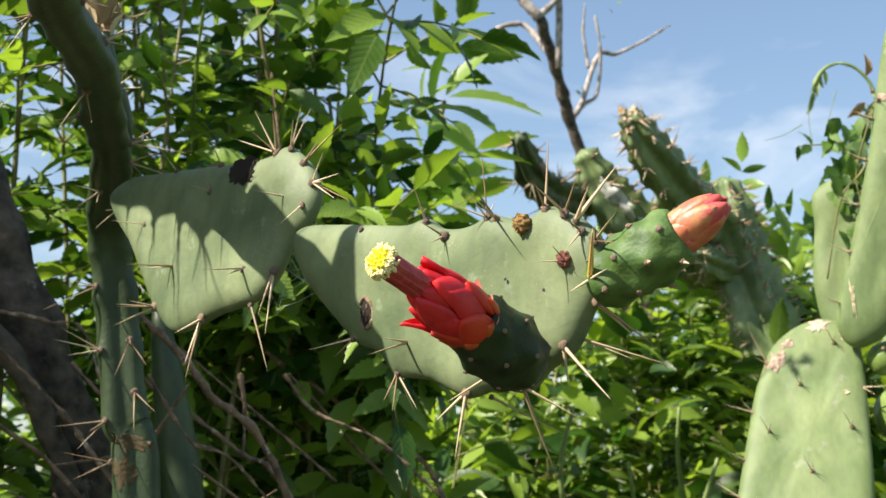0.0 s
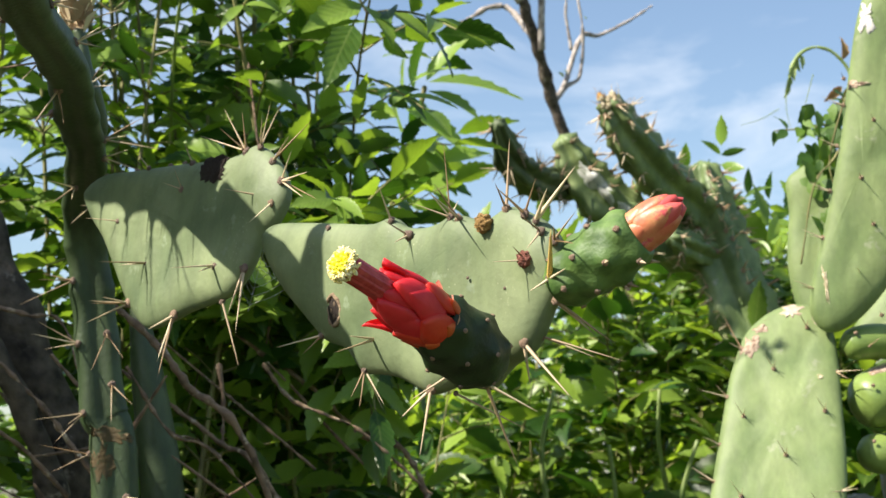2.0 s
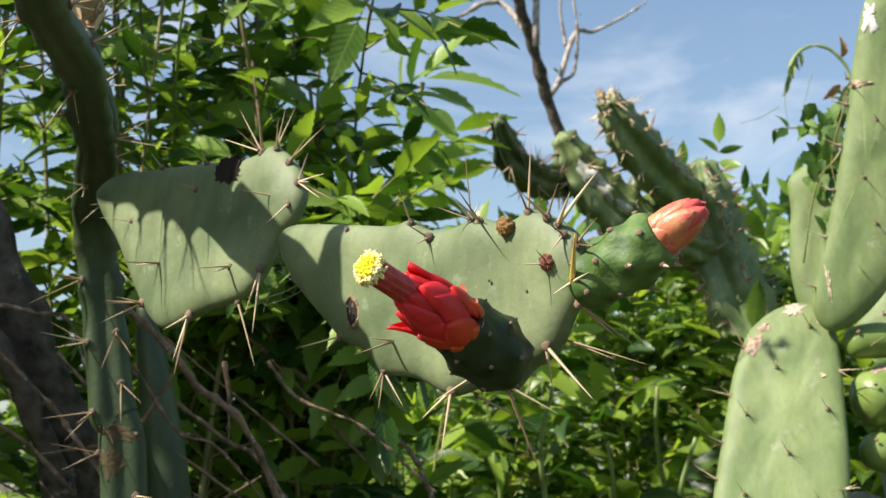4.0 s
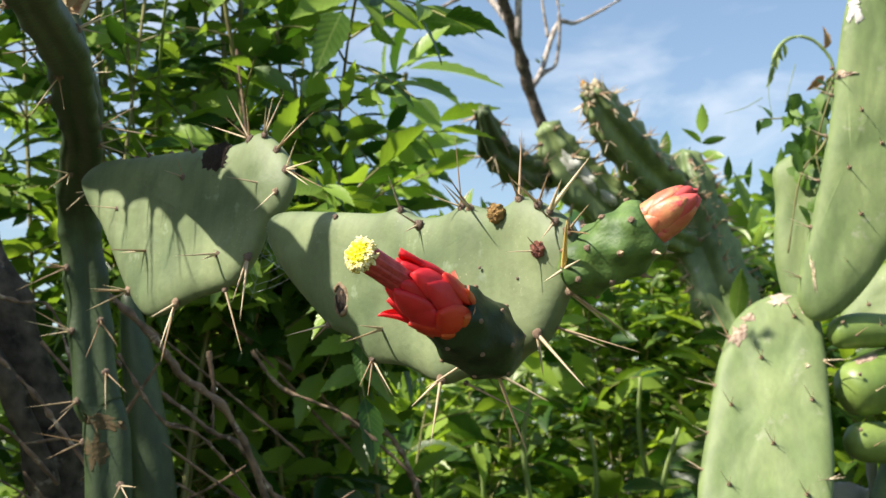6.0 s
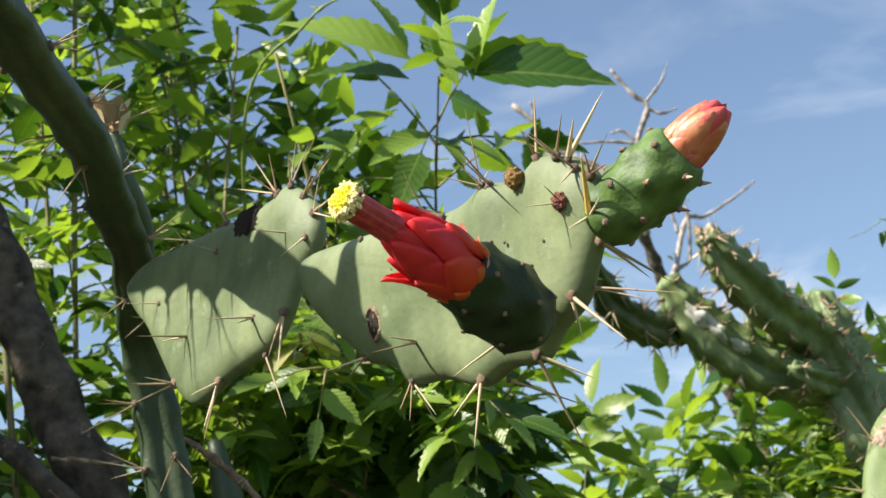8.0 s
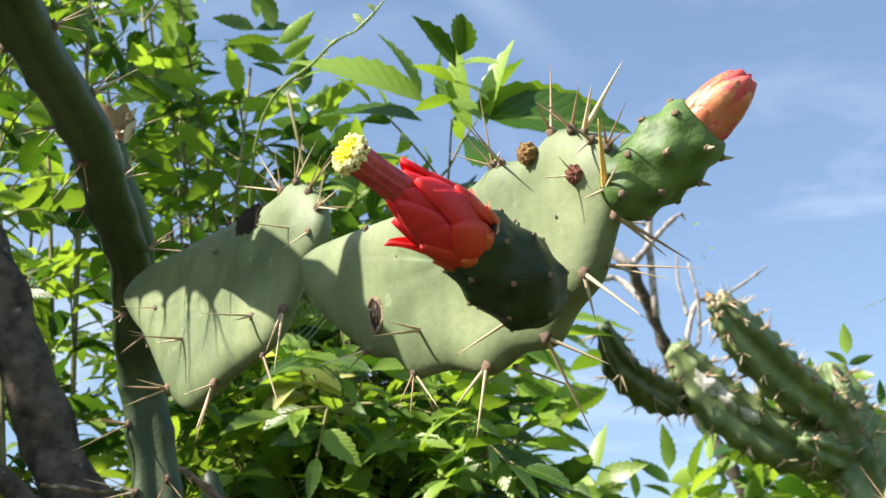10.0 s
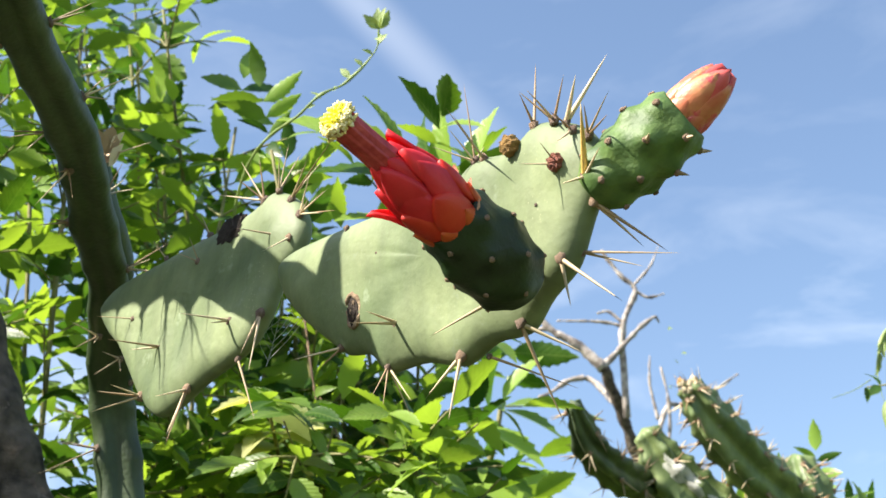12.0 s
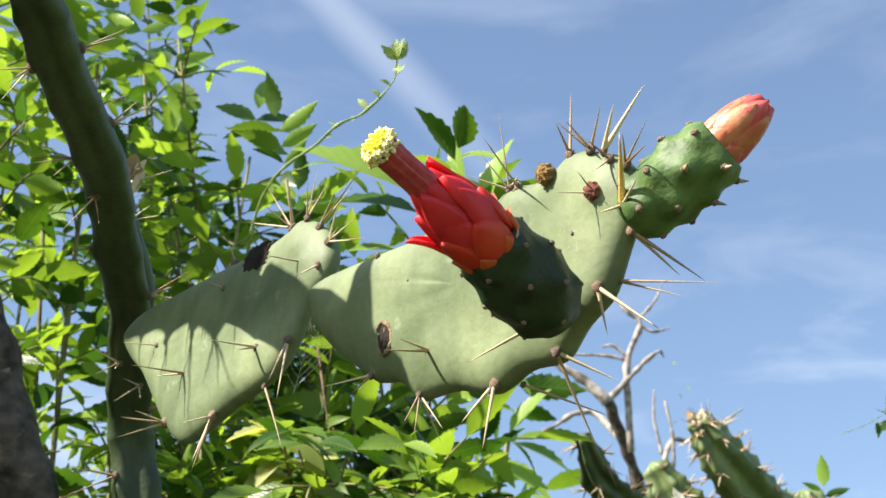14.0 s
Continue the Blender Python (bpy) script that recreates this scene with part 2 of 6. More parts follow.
# whitish colour that paints the sheen on one far limb
LIMB_SHEEN = material("whitish_limb_sheen", (0.42, 0.44, 0.38), (0.74, 0.75, 0.70), scale=160, rough=0.45, bump=0.5, bump_scale=500, spots=(0.2, 0.25, 0.15), spot_scale=180, spot_from=0.58)
ORANGE = material("orange_crust", (0.36, 0.17, 0.03), (0.62, 0.36, 0.10), scale=420, rough=0.9, bump=1.0, bump_scale=900)
SKIN_YOUNG = material("young_cactus_skin", (0.125, 0.205, 0.040), (0.235, 0.320, 0.078), scale=40, rough=0.42, bump=0.2, bump_scale=500, coat=0.12, flecks=(0.34, 0.40, 0.2), streaks=0.12)
SHOOT = material("pale_green_shoot", (0.20, 0.30, 0.09), (0.34, 0.42, 0.16), scale=120, rough=0.5, bump=0.3, bump_scale=900, translucent=0.2)
LEAF_BROWN = material("withered_leaf", (0.26, 0.15, 0.05), (0.46, 0.30, 0.12), scale=80, rough=0.7, bump=0.4, bump_scale=600, translucent=0.2)
BUDLET = material("green_budlet", (0.16, 0.26, 0.05), (0.36, 0.46, 0.16), scale=200, rough=0.5, bump=0.3, bump_scale=900, vary=True)
CORK_BROWN = material("brown_cork", (0.13, 0.085, 0.05), (0.36, 0.27, 0.17), scale=500, rough=0.95, bump=0.9, bump_scale=1200)
SCALE_TIP = material("dry_pink_scale", (0.50, 0.22, 0.15), (0.74, 0.48, 0.36), scale=500, rough=0.7, bump=0.3)
LEAF = material("shrub_leaf", (0.030, 0.082, 0.014), (0.245, 0.380, 0.062), scale=30, rough=0.36, bump=0.3, bump_scale=260, translucent=0.42, vary=True, bump_dist=0.0012)
LEAF_DEEP = material("bush_leaf", (0.032, 0.090, 0.015), (0.280, 0.410, 0.064), scale=30, rough=0.38, bump=0.3, bump_scale=240, translucent=0.42, vary=True, bump_dist=0.0012)
LEAF_PALE = material("pale_yellow_leaf", (0.24, 0.30, 0.08), (0.46, 0.48, 0.18), scale=60, rough=0.5, bump=0.4, bump_scale=500, translucent=0.42, vary=True, spots=(0.40, 0.28, 0.12), spot_scale=60, spot_from=0.66)
LEAF_VINE = material("vine_leaf", (0.05, 0.12, 0.015), (0.13, 0.24, 0.03), scale=40, rough=0.45, bump=0.3, bump_scale=300, translucent=0.3, vary=True)
STAIN = material("rusty_stain", (0.05, 0.040, 0.016), (0.13, 0.085, 0.034), scale=260, rough=0.8, bump=0.5, bump_scale=700, spots=(0.05, 0.07, 0.025), spot_scale=300, spot_from=0.55)
TWIG = material("green_brown_twig", (0.11, 0.095, 0.035), (0.27, 0.27, 0.095), scale=60, rough=0.7, bump=0.5, bump_scale=600)
# weathered wood; its pale blotches paint sun flecks into the colour
DEADWOOD = material("sunflecked_weathered_twig", (0.065, 0.044, 0.029), (0.32, 0.215, 0.14), scale=140, rough=0.9, bump=1.0, bump_scale=600, spots=(0.46, 0.37, 0.27), spot_scale=190, spot_from=0.58)
BARK = material("grey_brown_bark", (0.018, 0.014, 0.010), (0.135, 0.108, 0.080), scale=110, rough=0.95, bump=1.0, bump_scale=160, spots=(0.26, 0.22, 0.18), spot_scale=60, spot_from=0.6, bump_dist=0.002)
GREYWOOD = material("silver_grey_wood", (0.11, 0.09, 0.075), (0.54, 0.49, 0.44), scale=90, rough=0.9, bump=0.9, bump_scale=500, spots=(0.45, 0.42, 0.38), spot_scale=80, spot_from=0.6)
SILK = material("spider_silk", (0.55, 0.55, 0.55), (0.75, 0.75, 0.75), scale=100, rough=0.4, bump=0.0)
EARTH = material("dry_earth", (0.05, 0.038, 0.024), (0.12, 0.09, 0.055), scale=3, rough=0.95, bump=0.8, bump_scale=40, spots=(0.06, 0.10, 0.03), spot_scale=1.2, spot_from=0.5, bump_dist=0.02)
STONE = material("pale_stone", (0.50, 0.48, 0.44), (0.76, 0.75, 0.72), scale=50, rough=0.85, bump=0.6, bump_scale=300)

def veined(name, low, high, translucent, rough=0.36):
    """A leaf blade of unit length along y: pale midrib, slanting side veins with relief, mottled green between them."""
    mat = material(name, low, high, scale=2.6, rough=rough, bump=0.25, bump_scale=22, translucent=translucent, vary=True, bump_dist=0.0006)
    nt = mat.node_tree
    N, L = nt.nodes.new, nt.links.new
    bsdf = next(n for n in nt.nodes if n.type == "BSDF_PRINCIPLED")
    ramp = bsdf.inputs["Base Color"].links[0].from_socket
    co, sep, side, slant, wave, rib, most, tint = N("ShaderNodeTexCoord"), N("ShaderNodeSeparateXYZ"), N("ShaderNodeMath"), N("ShaderNodeMath"), N("ShaderNodeMath"), N("ShaderNodeMapRange"), N("ShaderNodeMath"), N("ShaderNodeMixRGB")
    L(co.outputs["Object"], sep.inputs["Vector"])
    side.operation = "ABSOLUTE"
    L(sep.outputs["X"], side.inputs[0])
    slant.operation = "MULTIPLY_ADD"        # y - 1.3 |x|
    slant.inputs[1].default_value = -1.3
    L(side.outputs["Value"], slant.inputs[0])
    L(sep.outputs["Y"], slant.inputs[2])
    times = N("ShaderNodeMath")
    times.operation = "MULTIPLY"
    times.inputs[1].default_value = 62.0
    L(slant.outputs["Value"], times.inputs[0])
    wave.operation = "SINE"
    L(times.outputs["Value"], wave.inputs[0])
    peak = N("ShaderNodeMapRange")
    peak.inputs["From Min"].default_value, peak.inputs["From Max"].default_value = 0.75, 1.0
    L(wave.outputs["Value"], peak.inputs["Value"])
    rib.inputs["From Min"].default_value, rib.inputs["From Max"].default_value = 0.016, 0.006
    L(side.outputs["Value"], rib.inputs["Value"])
    less = N("ShaderNodeMath")
    less.operation = "MULTIPLY"
    less.inputs[1].default_value = 0.35
    L(peak.outputs["Result"], less.inputs[0])
    most.operation = "MAXIMUM"
    L(rib.outputs["Result"], most.inputs[0])
    L(less.outputs["Value"], most.inputs[1])
    half = N("ShaderNodeMath")
    half.operation = "MULTIPLY"
    half.inputs[1].default_value = 0.34
    L(most.outputs["Value"], half.inputs[0])
    L(half.outputs["Value"], tint.inputs["Fac"])
    L(ramp, tint.inputs["Color1"])
    tint.inputs["Color2"].default_value = (0.30, 0.40, 0.11, 1)
    L(tint.outputs["Color"], bsdf.inputs["Base Color"])
    bump = N("ShaderNodeBump")
    bump.invert = True
    bump.inputs["Strength"].default_value = 0.22
    bump.inputs["Distance"].default_value = 0.0003
    L(wave.outputs["Value"], bump.inputs["Height"])
    old = bsdf.inputs["Normal"].links[0].from_socket
    L(old, bump.inputs["Normal"])
    L(bump.outputs["Normal"], bsdf.inputs["Normal"])
    return mat


VEINED = {LEAF: veined("veined_shrub_leaf", (0.038, 0.100, 0.011), (0.235, 0.365, 0.058), 0.38), LEAF_DEEP: veined("veined_bush_leaf", (0.026, 0.078, 0.010), (0.250, 0.375, 0.058), 0.40)}

# ---- building blocks ----
WORLD = {}


def part(name, mesh, mat, parent=None, label="", at=None):
    """Links a mesh or bmesh as one object, with its pose in the world."""
    if isinstance(mesh, bmesh.types.BMesh):
        data = bpy.data.meshes.new(name)
        mesh.to_mesh(data)
        mesh.free()
        data.materials.append(mat)
        for p in data.polygons:
            p.use_smooth = True
        mesh = data
    ob = new(name, mesh)
    m = at or Matrix.Identity(4)
    WORLD[ob] = m
    if parent:
        ob.parent = parent
        ob.matrix_basis = WORLD[parent].inverted() @ m
    else:
        ob.matrix_basis = m
    if label:
        tagged(ob, label)
    return ob


def thing(name, base, label, category, group="", kind=""):
    ob = new(name)
    ob.empty_display_size = 0.02
    WORLD[ob] = Matrix.Translation(base)
    ob.matrix_basis = WORLD[ob]
    return tagged(ob, label, category, group, kind)


def spline(points, n, closed=False):
    """n points of a smooth curve through the given ones."""
    p = [Vector(q) for q in points]
    k = len(p)
    spans = k if closed else k - 1
    out = []
    for i in range(n):
        s = i / n * spans if closed else i / (n - 1) * spans
        j = min(int(s), spans - 1)
        f = s - j
        if closed:
            a, b, c, d = p[(j - 1) % k], p[j % k], p[(j + 1) % k], p[(j + 2) % k]
        else:
            b, c = p[j], p[j + 1]
            a = p[j - 1] if j > 0 else b * 2 - c
            d = p[j + 2] if j + 2 < k else c * 2 - b
        out.append(0.5 * ((2 * b) + (c - a) * f + (2 * a - 5 * b + 4 * c - d) * f * f + (3 * b - a - 3 * c + d) * f ** 3))
    return out


def to_bmesh(verts, faces):
    bm = bmesh.new()
    vs = [bm.verts.new(v) for v in verts]
    for f in faces:
        try:
            bm.faces.new([vs[i] for i in f])
        except ValueError:
            pass
    return bm


def tube(points, radii, rings=24, seg=12, flat=1.0, flat_axis=(1, 0, 0), rough=0.0, rough_scale=80.0, ribs=0, rib_depth=0.0, twist=0.0, waves=0, wave_depth=0.0, phase=0.0, scallop=0.0):
    """A closed tapering limb along a curve; flat squashes it along flat_axis, ribs give it angles, scallop notches their ridges."""
    path = spline(points, rings)
    rad = [r[0] for r in spline([(q, 0, 0) for q in radii], rings)]
    verts, faces = [], []
    axis = Vector(flat_axis)
    for i, c in enumerate(path):
        tangent = (path[min(i + 1, rings - 1)] - path[max(i - 1, 0)]).normalized()
        a = (axis - tangent * axis.dot(tangent)).normalized()
        b = tangent.cross(a)
        for j in range(seg):
            th = 2 * math.pi * j / seg
            r = rad[i]
            if waves:
                r *= 1 - wave_depth * abs(math.sin(math.pi * waves * i / rings)) ** 0.7
            if ribs:
                ridge = math.cos(ribs * th + phase + twist * i / rings)
                notch_in = 1 - scallop * abs(math.sin(math.pi * waves * i / rings)) if ridge > 0 else 1
                r *= 1 + rib_depth * ridge * notch_in
            d = a * math.cos(th) * flat + b * math.sin(th)
            q = c + d * r
            if rough:
                q += d * (noise.noise(q * rough_scale) * rough)
            verts.append(q)
    for i in range(rings - 1):
        for j in range(seg):
            k = (j + 1) % seg
            faces.append((i * seg + j, i * seg + k, (i + 1) * seg + k, (i + 1) * seg + j))
    n = len(verts)
    d0, d1 = (path[0] - path[1]).normalized(), (path[-1] - path[-2]).normalized()
    verts += [path[0] + d0 * rad[0] * 0.5, path[-1] + d1 * rad[-1] * 0.5]
    for j in range(seg):
        k = (j + 1) % seg
        faces.append((n, k, j))
        faces.append((n + 1, (rings - 1) * seg + j, (rings - 1) * seg + k))
    return to_bmesh(verts, faces)


def pad_pose(origin, u, v):
    u, v = Vector(u).normalized(), Vector(v)
    n = u.cross(v).normalized()
    v = n.cross(u)
    m = Matrix((u, v, n)).transposed().to_4x4()
    m.translation = origin
    return m


def pad_mesh(outline, thick, bumps=(), bend=0.0, seed=0, round_edge=2.3):
    """A fleshy pad: an outline in centimetres, swelling to its middle, raised a little at each areole."""
    edge = [Vector((p[0], p[1])) * 0.01 for p in (q.to_2d() for q in spline([(*o, 0) for o in outline], 120, True))]
    mid = sum(edge, Vector((0, 0))) / len(edge)
    span = max((e - mid).length for e in edge)
    steps = [1.0, 0.997, 0.99, 0.975, 0.95, 0.915, 0.87, 0.82, 0.76, 0.69, 0.60, 0.50, 0.39, 0.27, 0.14]
    verts, faces, n = [], [], len(edge)

    rim_a = np.array([(e.x, e.y) for e in edge])
    rim_d = np.roll(rim_a, -1, axis=0) - rim_a
    rim_l = (rim_d ** 2).sum(1)

    def lift(p, side, s):
        q = np.array((p.x, p.y)) - rim_a
        f = np.clip((q * rim_d).sum(1) / rim_l, 0, 1)
        d = math.sqrt((((q - f[:, None] * rim_d) ** 2).sum(1)).min())
        inner = min(1.0, d / (thick * round_edge))
        h = thick * (1 - (1 - inner) ** 2.6) ** 0.5
        w = Vector((p.x * 60, p.y * 60, seed + side * 3.7))
        h += (noise.noise(w) * 0.0011 + noise.noise(w * 2.7) * 0.0004) * inner
        for bx, by in bumps:
            d2 = (p.x - bx * 0.01) ** 2 + (p.y - by * 0.01) ** 2
            h += 0.0011 * math.exp(-d2 / 0.0035 ** 2) * inner
        return Vector((p.x, p.y, side * h + bend * (p.x ** 2 + p.y ** 2) / span))

    for side in (1, -1):
        for s in (steps if side > 0 else steps[1:]):
            for e in edge:
                p = mid + (e - mid) * s
                verts.append(lift(p, side, s))
        verts.append(lift(mid, side, 0.0))
    top_mid = len(steps) * n
    for i in range(len(steps) - 1):
        for j in range(n):
            k = (j + 1) % n
            faces.append((i * n + j, i * n + k, (i + 1) * n + k, (i + 1) * n + j))
    last = (len(steps) - 1) * n
    for j in range(n):
        faces.append((last + j, last + (j + 1) % n, top_mid))
    off = top_mid + 1
    for j in range(n):
        k = (j + 1) % n
        faces.append((k, j, off + j, off + k))
    for i in range(len(steps) - 2):
        for j in range(n):
            k = (j + 1) % n
            faces.append((off + i * n + k, off + i * n + j, off + (i + 1) * n + j, off + (i + 1) * n + k))
    last = off + (len(steps) - 2) * n
    for j in range(n):
        faces.append((last + (j + 1) % n, last + j, len(verts) - 1))
    return to_bmesh(verts, faces)


def patch(parent, ob, place, normal, size, mat, name, label, seed, turn=0.0, proud=0.0004, ragged=0.35):
    """A thin ragged crust that follows the skin of another part; place, normal and size in the world."""
    m = WORLD[ob]
    tree = BVHTree.FromPolygons([m @ v.co for v in ob.data.vertices], [tuple(p.vertices) for p in ob.data.polygons])
    n = Vector(normal).normalized()
    place = Vector(place)
    u = (Vector((0, 0, 1)).cross(n)).normalized()
    v = n.cross(u)
    u, v = u * math.cos(turn) + v * math.sin(turn), v * math.cos(turn) - u * math.sin(turn)
    verts, faces, seg, rings = [], [], 40, 9
    for i in range(rings):
        for j in range(seg):
            th = 2 * math.pi * j / seg
            way = Vector((math.cos(th), math.sin(th), 0))
            s = i / (rings - 1) * (1 + ragged * noise.noise(way * 1.6 + Vector((seed, 0, 0))) + ragged * 0.8 * noise.noise(way * 5 + Vector((0, seed, 0))))
            p = place + u * (size[0] * s * way.x) + v * (size[1] * s * way.y)
            hit, hn, _, dist = tree.ray_cast(p + n * 0.03, -n, 0.06)
            q = hit if hit else tree.find_nearest(p)[0]
            h = proud * (1 + 1.2 * noise.noise(p * 900)) if i < rings - 1 else -0.0003
            verts.append(q + n * h)
    for i in range(rings - 1):
        for j in range(seg):
            k = (j + 1) % seg
            faces.append((i * seg + j, (i + 1) * seg + j, (i + 1) * seg + k, i * seg + k))
    return part(name, to_bmesh(verts, faces), mat, parent, label)


def lump(rough=0.25, scale=1.0, seed=0, sub=2):
    """A knobbly little cushion of unit radius."""
    bm = bmesh.new()
    bmesh.ops.create_icosphere(bm, subdivisions=sub, radius=1.0)
    for v in bm.verts:
        v.co *= 1 + rough * noise.noise(v.co * 2.3 * scale + Vector((seed, 0, 0)))
    return bm


def shared(name, bm, mat):
    data = bpy.data.meshes.new(name)
    bm.to_mesh(data)
    bm.free()
    data.materials.append(mat)
    for p in data.polygons:
        p.use_smooth = True
    return data


def spine_bm(bow):
    """A unit spine along z, slightly bowed, tapering to a point."""
    verts, faces, seg = [], [], 6
    rings = [(0, 1.0), (0.08, 1.05), (0.3, 0.85), (0.6, 0.58), (0.85, 0.28)]
    for z, r in rings:
        for j in range(seg):
            th = 2 * math.pi * j / seg
            verts.append((r * math.cos(th) + bow * z * z, r * math.sin(th), z))
    verts.append((bow, 0, 1))
    for i in range(len(rings) - 1):
        for j in range(seg):
            k = (j + 1) % seg
            faces.append((i * seg + j, i * seg + k, (i + 1) * seg + k, (i + 1) * seg + j))
    for j in range(seg):
        faces.append(((len(rings) - 1) * seg + j, (len(rings) - 1) * seg + (j + 1) % seg, len(verts) - 1))
    return to_bmesh(verts, faces)


SPINES = {k: [shared("spine", spine_bm(b), m) for b in (0.0, 1.2, -1.2)] for k, m in (("straw", SPINE), ("dark", SPINE_DARK), ("gold", SPINE_GOLD))}
AREOLES = [shared("areole", lump(0.5, 1.5, s), AREOLE) for s in range(3)]
AREOLES_PALE = [shared("areole", lump(0.5, 1.5, s + 5), AREOLE_PALE) for s in range(3)]
rng = random.Random(7)


def spine(parent, base, tip, r=0.00062, kind="straw"):
    base, tip = Vector(base), Vector(tip)
    d = tip - base
    m = Matrix.Translation(base) @ d.to_track_quat("Z", "Y").to_matrix().to_4x4() @ Matrix.Diagonal((r * 0.8, r * 0.8, d.length, 1))
    return part("spine", rng.choice(SPINES[kind]), None, parent, at=m)


def areole(parent, place, normal, r=0.0017, pale=False):
    m = Matrix.Translation(place) @ Vector(normal).to_track_quat("Z", "Y").to_matrix().to_4x4() @ Matrix.Diagonal((r, r, r * 0.7, 1))
    return part("areole", rng.choice(AREOLES_PALE if pale else AREOLES), None, parent, at=m)


# a serrated leaflet of unit length along y, folded on its midrib and drooping to the tip
def leaflet(teeth=7, width=0.16, fold=0.05, droop=0.10, wave=0.0):
    verts, faces = [], []
    rows = teeth * 2 + 1
    for i in range(rows):
        s = i / (rows - 1)
        w = width * (math.sin(math.pi * min(1, s * 1.02) ** 0.78)) ** 0.85 if 0 < s < 1 else 0.004
        if i % 2 == 1 and 1 < i < rows - 2:
            w *= 1.17
        y, z = s, -droop * s * s + 0.03 * math.sin(3.1 * s)
        tooth = 0.03 if i % 2 else 0.0
        verts += [(-w, y + tooth, z + fold * (w / width) + wave * math.sin(9 * s)), (0, y, z), (w, y + tooth, z + fold * (w / width) - wave * math.sin(9 * s + 1))]
    for i in range(rows - 1):
        a = 3 * i
        faces += [(a, a + 1, a + 4, a + 3), (a + 1, a + 2, a + 5, a + 4)]
    return verts, faces


LEAFLETS = [leaflet(7, 0.17, 0.05, 0.10), leaflet(8, 0.15, 0.035, 0.20, 0.008), leaflet(6, 0.19, 0.07, 0.04, -0.006)]


def leaf_pose(base, tip, up, width=1.0):
    base, tip = Vector(base), Vector(tip)
    y = tip - base
    n = y.length
    y = y.normalized()
    z = Vector(up) - y * y.dot(Vector(up))
    z = z.normalized() if z.length > 1e-4 else y.orthogonal().normalized()
    x = y.cross(z)
    m = Matrix((x * n * width, y * n, z * n)).transposed().to_4x4()
    m.translation = base
    return m


def compound_leaf(r, base, way, length, pairs, size):
    """Poses of the leaflets of one pinnate leaf, and its stalk."""
    way = Vector(way).normalized()
    side = way.cross(Vector((0, 0, 1)))
    side = side.normalized() if side.length > 1e-3 else Vector((1, 0, 0))
    roll = r.uniform(-0.7, 0.7)
    up = (Quat_about(way, roll) @ side.cross(way)).normalized()
    side = way.cross(up)
    stalk, poses = [Vector(base)], []
    droop = r.uniform(0.1, 0.5)
    for i in range(1, pairs + 2):
        s = i / (pairs + 1)
        stalk.append(Vector(base) + way * length * s - Vector((0, 0, 1)) * droop * length * s * s * 0.6)
    for i in range(1, pairs + 1):
        for sgn in (-1, 1):
            d = (side * sgn * r.uniform(0.7, 1.0) + way * r.uniform(0.3, 0.9) - Vector((0, 0, r.uniform(-0.1, 0.8)))).normalized()
            ln = size * r.uniform(0.75, 1.1) * (0.75 + 0.35 * i / pairs)
            poses.append(leaf_pose(stalk[i], stalk[i] + d * ln, up * 0.8 + Vector((r.uniform(-1, .8), r.uniform(-1.1, .6), r.uniform(-.2, .3))), r.uniform(0.8, 1.25)))
    poses.append(leaf_pose(stalk[-1], stalk[-1] + (way - Vector((0, 0, droop * 0.8))).normalized() * size * r.uniform(1.0, 1.25), up, 1.0))
    return poses, stalk


def Quat_about(axis, angle):
    return Matrix.Rotation(angle, 3, axis)


def joined_leaves(poses, r):
    verts, faces = [], []
    templates = [(np.array(v), f) for v, f in LEAFLETS]
    for m in poses:
        tv, tf = r.choice(templates)
        a = np.array(m)
        n = len(verts)
        verts.extend((tv @ a[:3, :3].T + a[:3, 3]).tolist())
        faces.extend([tuple(i + n for i in f) for f in tf])
    return verts, faces


def thin_tubes(paths, seg=5):
    """Many thin stalks as one bmesh; each path is (points, radius at base, radius at tip)."""
    verts, faces = [], []
    for pts, r0, r1 in paths:
        n0 = len(verts)
        for i, c in enumerate(pts):
            t = (pts[min(i + 1, len(pts) - 1)] - pts[max(i - 1, 0)]).normalized()
            a = t.orthogonal().normalized()
            b = t.cross(a)
            rr = r0 + (r1 - r0) * i / (len(pts) - 1)
            for j in range(seg):
                th = 2 * math.pi * j / seg
                verts.append(c + (a * math.cos(th) + b * math.sin(th)) * rr)
        for i in range(len(pts) - 1):
            for j in range(seg):
                k = (j + 1) % seg
                faces.append((n0 + i * seg + j, n0 + i * seg + k, n0 + (i + 1) * seg + k, n0 + (i + 1) * seg + j))
    return verts, faces


def mesh_from(name, verts, faces, mat):
    data = bpy.data.meshes.new(name)
    data.from_pydata([tuple(v) for v in verts], [], faces)
    data.materials.append(mat)
    for p in data.polygons:
        p.use_smooth = True
    return data


